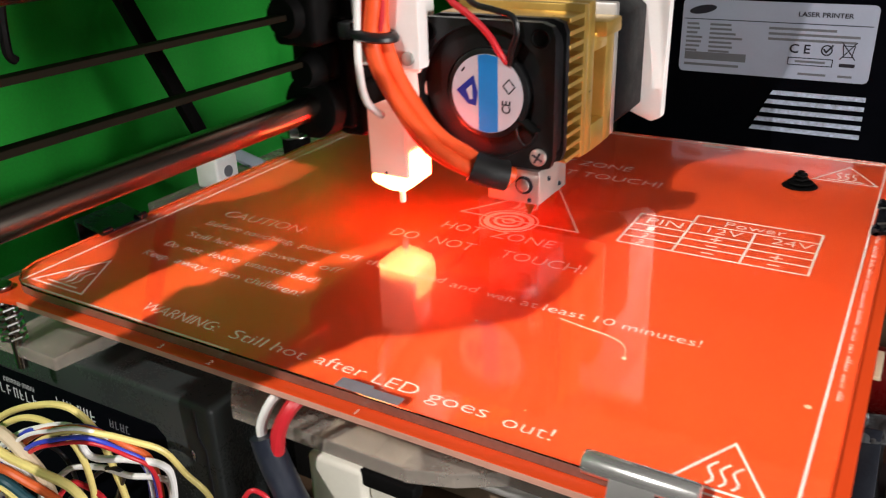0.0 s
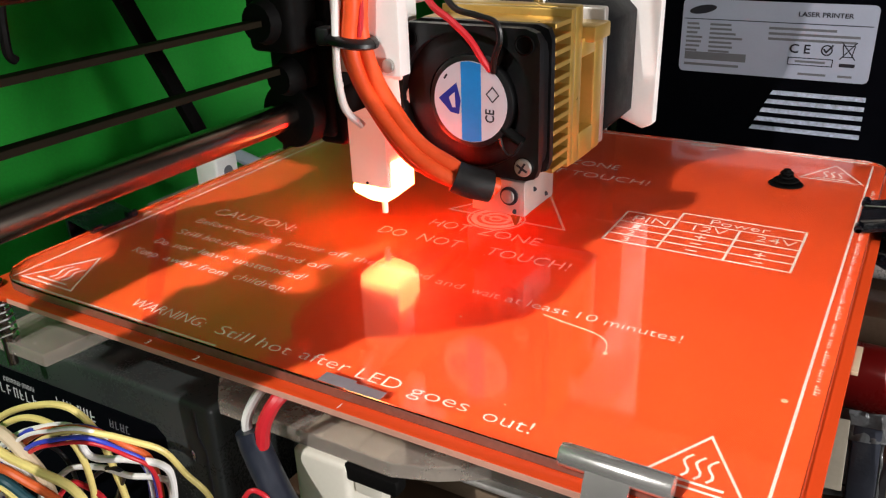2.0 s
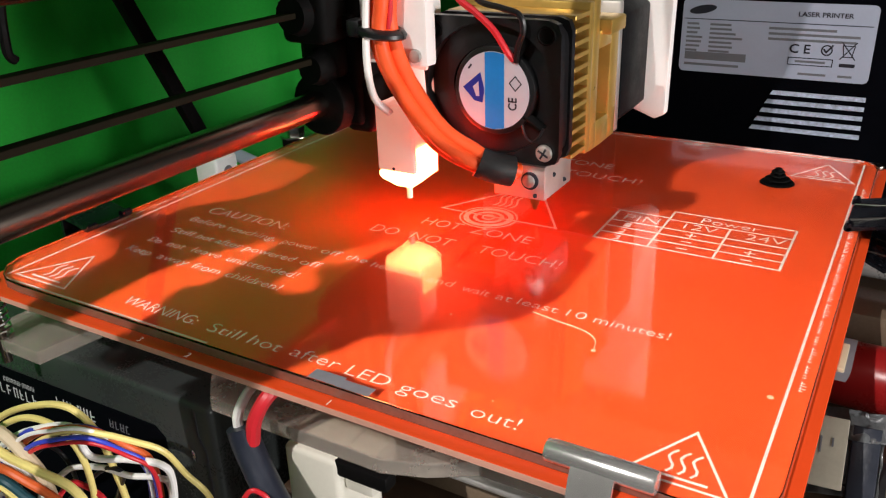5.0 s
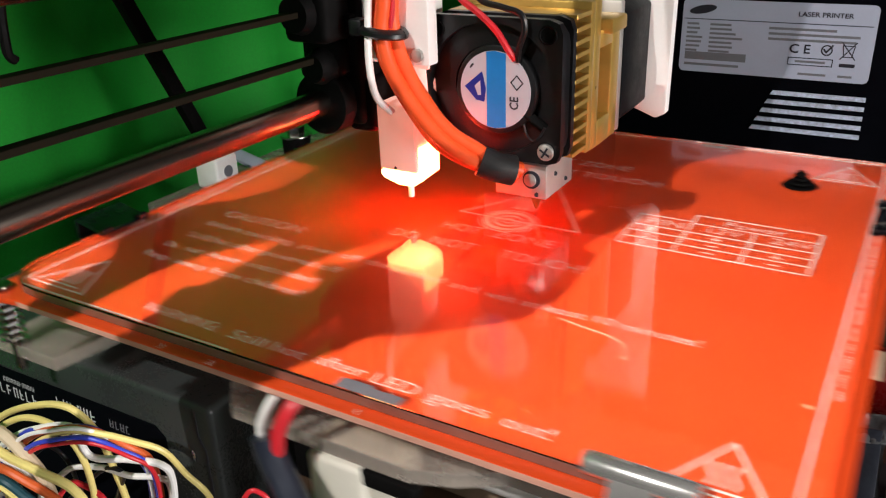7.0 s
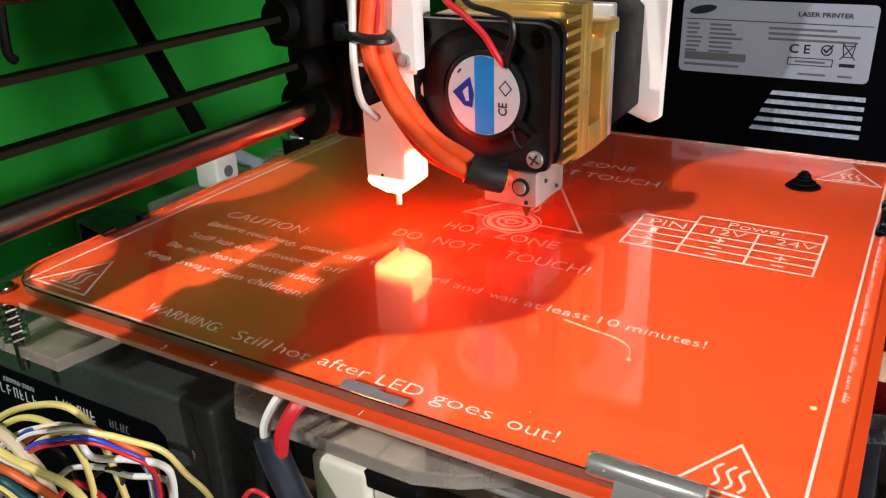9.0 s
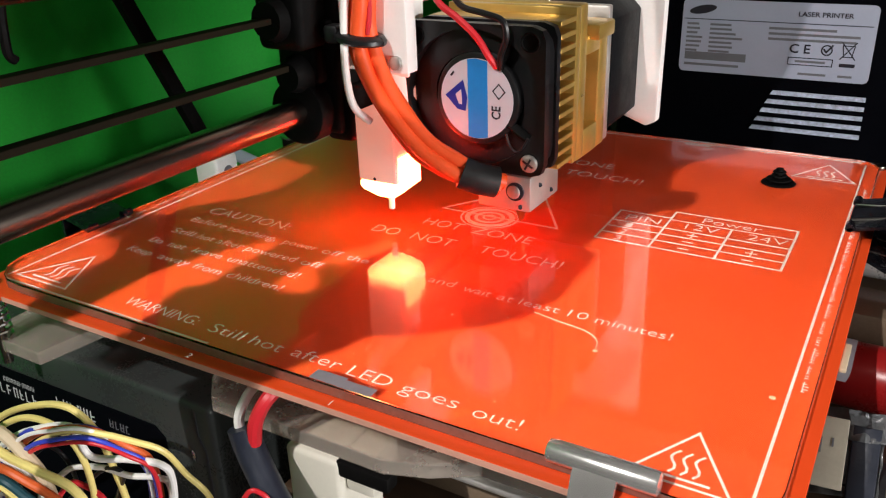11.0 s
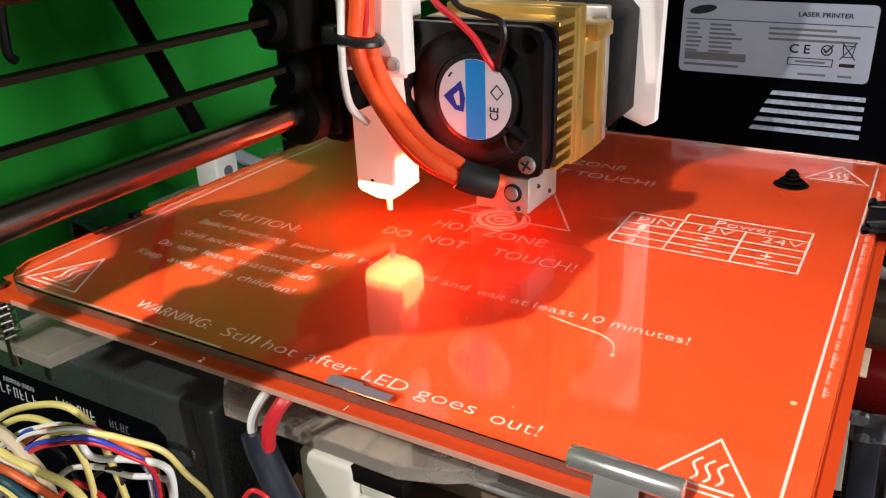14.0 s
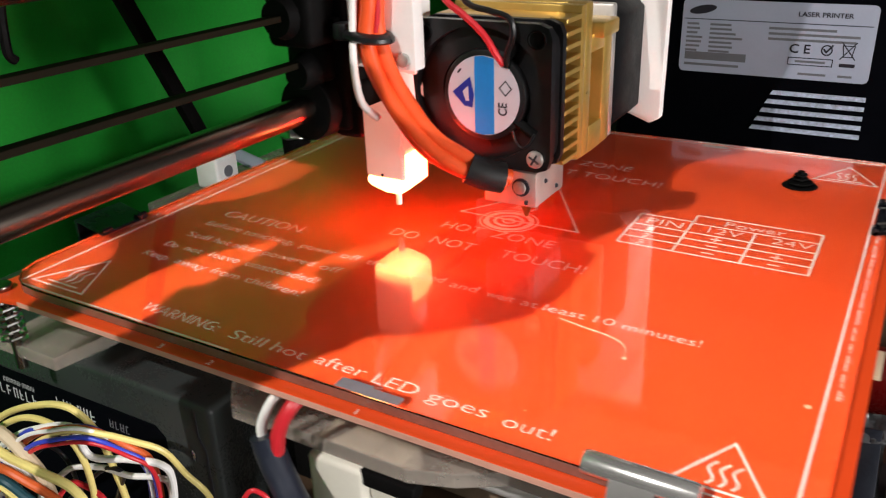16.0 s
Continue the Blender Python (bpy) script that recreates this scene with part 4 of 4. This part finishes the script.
def wires():
    wire("wire", [(-109, -122, -44), (-86, -122, -26), (-69, -122, -17), (-55, -122, -13), (-48, -121, -18), (-46, -120, -29), (-47, -118, -43), (-52, -116, -62)], 0.87, YELLOW, "yellow insulated loose wire")
    wire("wire", [(-101, -126, -40), (-79, -126, -24), (-66, -126, -17), (-55, -126, -16), (-50, -125, -22), (-50, -124, -34), (-53, -124, -52)], 0.81, YELLOW, "yellow insulated loose wire")
    wire("wire", [(-93, -128, -41), (-72, -128, -24), (-58, -128, -16), (-50, -126, -14), (-49, -125, -17), (-47, -124, -23), (-36, -122, -21), (-28, -120, -21), (-28, -118, -27), (-33, -116, -44)], 0.87, WHITE_WIRE, "white insulated loose wire")
    wire("wire", [(-85, -130, -40), (-65, -129, -20), (-53, -127, -15), (-43, -125, -13), (-39, -122, -18), (-36, -119, -24), (-39, -116, -34), (-45, -114, -55)], 0.81, BLUE, "blue insulated loose wire")
    wire("wire", [(-81, -131, -40), (-61, -130, -19), (-49, -128, -13), (-40, -126, -12), (-34, -123, -16), (-33, -119, -22), (-36, -116, -35), (-42, -114, -55)], 0.81, ORANGE, "orange-red insulated loose wire")
    wire("wire", [(-82, -131, -42), (-59, -130, -20), (-47, -128, -13), (-38, -126, -12), (-33, -122, -15), (-29, -118, -19), (-28, -114, -28), (-25, -111, -36), (-26, -108, -51)], 0.75, YELLOW, "pale yellow insulated loose wire")
    wire("wire", [(-72, -126, -28), (-67, -124, -37), (-58, -123, -31), (-49, -121, -29), (-41, -120, -29), (-33, -118, -28), (-32, -116, -32), (-37, -114, -49)], 0.75, WHITE_WIRE, "white insulated loose wire")
    wire("wire", [(-82, -132, -18), (-68, -132, -18), (-61, -132, -21), (-55, -132, -26), (-54, -132, -35), (-58, -132, -51)], 1.51, CREAM, "thick beige insulated loose wire")
    wire("wire", [(-74, -134, -20), (-64, -134, -22), (-52, -134, -22), (-42, -133, -24), (-37, -132, -33)], 1.10, YELLOW, "mustard yellow insulated loose wire")
    wire("wire", [(-76, -136, -26), (-63, -136, -24), (-56, -135, -26), (-46, -134, -29), (-41, -134, -36)], 1.04, ORANGE, "orange-red insulated loose wire")
    wire("wire", [(-78, -136, -31), (-66, -136, -28), (-60, -135, -31), (-55, -134, -36), (-56, -134, -46)], 1.16, TEAL, "dark teal insulated loose wire")
    wire("wire", [(-66, -124, -46), (-57, -122, -37), (-48, -121, -29), (-43, -120, -29), (-47, -119, -36), (-57, -118, -51)], 0.58, BLACK, "thin black loose wire")
    wire("wire", [(-67, -126, -28), (-64, -124, -26), (-61, -122, -31), (-63, -120, -43), (-67, -119, -59)], 0.58, BLACK, "thin black loose wire")
    wire("wire", [(-63, -128, -42), (-56, -126, -33), (-53, -124, -34), (-48, -123, -37), (-47, -122, -47)], 0.70, RED_THIN, "dark red insulated loose wire")
    wire("wire", [(-10, -116, -29), (-7, -115, -24), (-5, -114, -24), (-3, -113, -27), (-3, -112, -36)], 0.58, RED_THIN, "dark red insulated loose wire")
    wire("wire", [(-76, -133, -24), (-66, -133, -25), (-59, -133, -27), (-56, -132, -32), (-54, -131, -39)], 0.93, WHITE_WIRE, "white insulated loose wire")
    wire("wire", [(-95, -129, -55), (-75, -128, -38), (-69, -127, -34), (-68, -126, -36), (-72, -126, -47)], 0.70, GREY_WIRE, "grey insulated loose wire")

    # more of the loom that bends over in front of the sticker
    loom = [(-83, -132, -41), (-62, -131, -20), (-50, -129, -14), (-41, -127, -12), (-35, -124, -15), (-33, -120, -21), (-36, -117, -34), (-42, -115, -54)]
    for dx, dz, r, mat, word in ((0.9, -1.0, 0.55, BLUE, "blue"), (1.8, -2.0, 0.5, RED_THIN, "dark red"), (-0.9, 1.0, 0.5, WHITE_WIRE, "white")):
        wire("wire", [(x + dx + 0.4 * math.sin(k * 1.3 + dx), y - 0.6, z + dz) for k, (x, y, z) in enumerate(loom)], r, mat, word + " insulated wire bent over in a loom")
    for dx, dz in ((0, 0), (1.2, -1.7)):
        wire("wire", [(-74 + dx, -135, -30 + dz), (-66 + dx, -134, -34 + dz), (-58 + dx, -133, -41 + dz), (-52 + dx, -132, -50 + dz), (-49 + dx, -131, -62 + dz)], 0.6, YELLOW,
             "mustard yellow insulated wire of a flat pair")

    # a tangle of thinner ones below
    rng = random.Random(21)
    kinds = ((YELLOW, "yellow"), (WHITE_WIRE, "white"), (YELLOW, "pale yellow"), (WHITE_WIRE, "off-white"), (RED_THIN, "dark red"), (BLACK, "black"), (GREY_WIRE, "grey"), (ORANGE, "orange-red"), (BLUE, "blue"))
    for k in range(30):
        mat, word = kinds[k % len(kinds)]
        x, y, z = rng.uniform(-114, -78), rng.uniform(-133, -114), rng.uniform(-72, -50)
        pts = [(x, y, z)]
        way = rng.uniform(-0.6, 0.6)
        for q in range(5):
            x, y, z = x + rng.uniform(5, 13) * math.cos(way), y + rng.uniform(-3, 3), z - rng.uniform(-2, 9)
            pts.append((x, y, max(z, -113)))
            way += rng.uniform(-0.5, 0.5)
        pts = [(pts[0][0] - 22, pts[0][1], -112), (pts[0][0] - 12, pts[0][1], pts[0][2] - 12)] + pts + [(x + 4, y, -112)]
        wire("wire", pts, rng.uniform(0.5, 0.85), mat, "thin " + word + " insulated wire in a tangle")


wires()


# ---- printer base, rods under the bed and things beside it ----
def base():
    t = thing("printer_base", (0, 0, -115), "brown wooden base board of the printer", "base board")
    part("board", prism([(-33, -80), (66, -80), (66, -32), (190, -32), (190, 185), (-33, 185)], 0, 56, 0.8), WOOD, t, smooth=False)
    part("rail", box(60, 190, 52, 74, 56, 80, 1.0), BROWN_ACRYLIC, t)
    part("rail", box(-33, 66, -60, -52, 56, 62, 1.0), BROWN_ACRYLIC, t)
    for y, z in ((-66, -42), (83, -31)):
        ob = tagged(part("slide_rod", cyl((-30, y, z), (185, y, z), 4, 28, bevel=0.4), SLIDE), "bright chrome slide rod under the bed", "rod", "slide rods")
    for x in (-32, 165):
        for y, z in ((-66, -42), (83, -31)):
            tagged(part("rod_holder", box(x, x + 12, y - 8, y + 8, -59, z + 6, 1.0), BLACK_MATT), "black plastic holder of a slide rod", "rod holder")


base()


def beside():
    # red tube lying on the base
    t = thing("glue_tube", (80, 37, -48.4), "red glossy glue tube with a navy and white label", "tube")
    part("body", cyl((0, 0, 0), (95, -2, 0), 10.5, 40, bevel=2), RED_PAINT, t)

    def wrap(x0, x1, a0, a1, r, cut=0.0):
        """A curved patch round the tube, from a0 to a1 degrees up from its side, with its lower corners cut."""
        b = bmesh.new()
        prev = None
        for k in range(17):
            a = a0 + (a1 - a0) * k / 16
            c = cut * max(0.0, 1 - k / 3) ** 2
            row = [b.verts.new(Vector((x, -0.021 * x - rr * math.cos(radians(a)), rr * math.sin(radians(a)))) * MM)
                   for x, rr in ((x0 + c, r), (x1 - c, r), (x1 - c, r + 0.08), (x0 + c, r + 0.08))]
            for j in range(4 if prev else 0):
                b.faces.new((prev[j], prev[(j + 1) % 4], row[(j + 1) % 4], row[j]))
            if k in (0, 16):
                b.faces.new(row)
            prev = row
        bmesh.ops.recalc_face_normals(b, faces=b.faces[:])
        return b

    lab = part("label", wrap(1.5, 15.8, 18, 150, 10.52, 0.8), NAVY_LABEL, t, "navy printed label")
    band = part("label_band", wrap(15.0, 21.5, 14, 150, 10.62, 1.0), PAPER, t, "white label band")
    for x0, x1, a0, a1 in ((2.5, 5.6, 44, 58), (4.6, 8.2, 38, 50), (6.4, 11.0, 42, 60), (9.0, 12.4, 36, 46)):
        part("highlight_shape", wrap(x0, x1, a0, a1, 10.62, 0.6), PAPER, lab)
    rng = random.Random(3)
    for k in range(6):
        a = 34 + k * 10
        part("text_bar", wrap(12.2, 14.4, a, a + 3, 10.62), PAPER, lab)
        if k % 2:
            part("text_bar", wrap(12.2, 12.8, a - 7, a, 10.62), PAPER, lab)
    for k in range(7):
        a = 70 + k * 7
        part("text_bar", wrap(3 + k % 2, 10.5 - k % 3, a, a + 2.2, 10.62), WHITE_INK, lab)
    for k in range(4):
        a = 34 + k * 11
        part("text_bar", wrap(17.2, 19.0, a, a + 2.5, 10.72), DARK_INK, band)
        part("text_bar", wrap(17.2, 17.7, a, a + 7, 10.72), DARK_INK, band)
    # taped card and dark board
    t = thing("taped_card", (98, -8, -59), "beige card wrapped in crumpled clear tape", "card")
    lean = pose(0, 0, 12.5 * MM, -38, 0, 6)
    part("card", box(-10, 6.5, -1.2, 1.2, -11, 8, 0.4, turn=lean), CARD, t)
    part("tape_wrap", crumpled(-11, 15.5, -13, 11, 1.6, 1.6, lean, 16), TAPE, t, "crumpled clear tape")
    part("tape_end", crumpled(6, 16, 3, 11, -0.6, 2.2, lean, 10, 4.0), TAPE, t)
    part("tape_end", crumpled(-11, -4, 5, 11, -0.8, 2.0, lean, 8, 7.0), TAPE, t)
    part("dark_board", box(7.5, 14.5, -1.0, 2.0, -13, 7, 0.4, turn=lean), SLEEVE, t)
    part("card", box(17, 32, -1.4, 1.0, -11, 2, 0.4, turn=lean), CARD, t)
    part("rest", box(-10, 34, -3, 12, 0, 4, 0.5), FIBRE, t)
    for k in range(4):
        part("print_mark", box(-6 + k * 2.9, -5.5 + k * 2.9, -1.32, -1.15, -2 + (k % 2) * 2, 2.4, 0, turn=lean), GREY_INK, t)


beside()


# ---- what moves ----
def motions():
    bed_rows = [
        (0, -1.0), (0.2, 3.2), (0.4, 3.4), (0.5, 3.0), (0.6, 1.7), (0.8, -1.5), (1, -1.2), (1.2, -2.8), (1.4, -7.8), (1.5, -8.5),
        (1.6, -7.7), (1.7, -11.6), (1.8, -6.4), (1.9, -10.7), (2, -5.3), (2.1, -12.1), (2.2, -3.6), (2.3, -10.3), (2.4, -7.0),
        (2.5, -6.0), (2.6, -11.4), (2.7, -11.6), (2.8, -10.7), (2.9, -10.3), (3, -9.1), (3.1, -8.3), (3.2, -6.4), (3.3, -7.6),
        (3.4, -6.8), (3.5, -7.1), (3.6, -5.3), (3.7, -5.5), (3.8, -11.0), (3.9, -15.2), (4, -16.4), (4.1, -14.1), (4.2, -7.0),
        (6.3, -12.1), (6.4, -12.3), (6.5, -6.4), (6.6, 1.1), (6.7, 4.1), (6.8, -7.0), (6.9, -13.2), (7, -1.0), (7.1, 4.9),
        (7.2, 1.1), (7.3, -3.7), (7.4, -5.5), (7.5, -7.2), (7.6, -8.3), (7.7, -10.9), (7.8, -8.5), (7.9, -11.9), (8, -10.1),
        (8.2, -8.1), (8.4, -2.1), (8.5, -5.3), (8.6, -0.8), (8.7, 0.3), (8.8, 1.1), (9, -0.0), (9.1, 3.8), (9.2, -2.4),
        (11.3, -7.7), (11.4, -5.3), (11.5, -1.2), (11.6, -6.4), (11.8, -2.7), (12, 4.6), (12.1, 1.5), (12.2, -5.3),
        (12.4, -12.5), (12.5, -6.8), (12.6, 0.5), (12.8, -6.1), (12.9, -11.6), (13, -0.8), (13.1, 2.2), (13.2, 0.5), (13.3, 2.4),
        (13.4, 3.8), (13.5, 0.3), (13.6, 3.8), (13.8, 1.5), (14, -3.7), (14.1, -2.3), (14.2, -2.1), (14.3, -10.3), (14.4, -6.4),
        (14.5, -5.0), (14.6, -3.6), (14.8, -11.2), (15, -8.6), (15.1, -6.8), (15.2, -7.0), (15.4, -3.6), (15.5, -4.4),
        (15.6, -0.4), (15.8, -7.9), (15.9, -5.5), (16, -1.0),
    ]
    head_rows = [
        (0, 2.2), (0.1, 6.5), (0.2, -0.7), (0.3, -1.9), (0.4, -2.6), (0.5, -5.1), (0.6, -3.7), (0.7, -3.0), (0.8, -2.6),
        (0.9, -4.1), (1, -6.9), (1.1, -5.9), (1.2, -5.5), (1.3, -6.2), (1.4, -5.9), (1.5, -7.7), (1.6, -9.1), (1.7, -2.9),
        (1.8, -7.4), (1.9, -1.8), (2, -7.7), (2.1, 0.5), (2.2, -9.6), (2.3, -6.3), (2.4, -5.2), (2.5, -5.1), (2.6, 0.5),
        (2.7, 2.3), (2.8, 2.9), (2.9, 3.5), (3, 2.8), (3.1, 2.3), (3.2, 2.9), (3.3, 5.3), (3.4, 6.5), (3.5, 6.2), (3.6, 7.7),
        (3.7, 8.3), (3.8, -2.4), (3.9, -7.4), (4, 0.0), (4.1, 6.5), (4.2, 11.4), (6.3, -4.8), (6.4, 2.3), (6.5, 7.2), (6.6, 5.9),
        (6.7, -5.2), (6.8, -8.5), (6.9, 2.3), (7, 7.2), (7.1, -0.6), (7.2, -4.6), (7.3, -4.6), (7.4, -4.1), (7.5, -5.7),
        (7.6, 3.5), (7.7, -4.1), (7.8, -0.1), (7.9, -2.9), (8, 5.3), (8.2, 4.1), (8.4, 5.9), (8.5, 3.9), (8.6, 5.3), (8.7, 5.3),
        (8.8, 4.1), (9, 0.0), (9.1, -0.1), (9.2, -6.0), (11.3, -2.7), (11.4, 2.3), (11.5, 1.2), (11.6, -4.6), (11.8, -4.1),
        (12, -0.6), (12.1, -6.9), (12.2, -9.6), (12.4, 1.7), (12.5, 7.2), (12.6, 7.1), (12.8, -10.2), (12.9, 2.3), (13, 7.2),
        (13.1, 8.9), (13.2, 7.1), (13.3, 1.7), (13.4, 3.5), (13.5, 0.9), (13.6, 2.3), (13.8, -5.2), (14, -5.1), (14.1, -8.0),
        (14.2, -8.0), (14.3, -6.3), (14.4, -9.1), (14.5, -8.3), (14.6, -8.5), (14.8, 1.1), (15, 1.2), (15.1, 3.5), (15.2, -1.2),
        (15.4, 5.3), (15.5, 4.7), (15.6, -0.1), (15.8, -2.4), (15.9, 2.9), (16, 0.0),
    ]
    walk(heated_bed, [(t, pose(v * MM, 0, 0)) for t, v in bed_rows])
    walk(extruder_carriage, [(t, pose(0, v * MM, 0)) for t, v in head_rows])


motions()
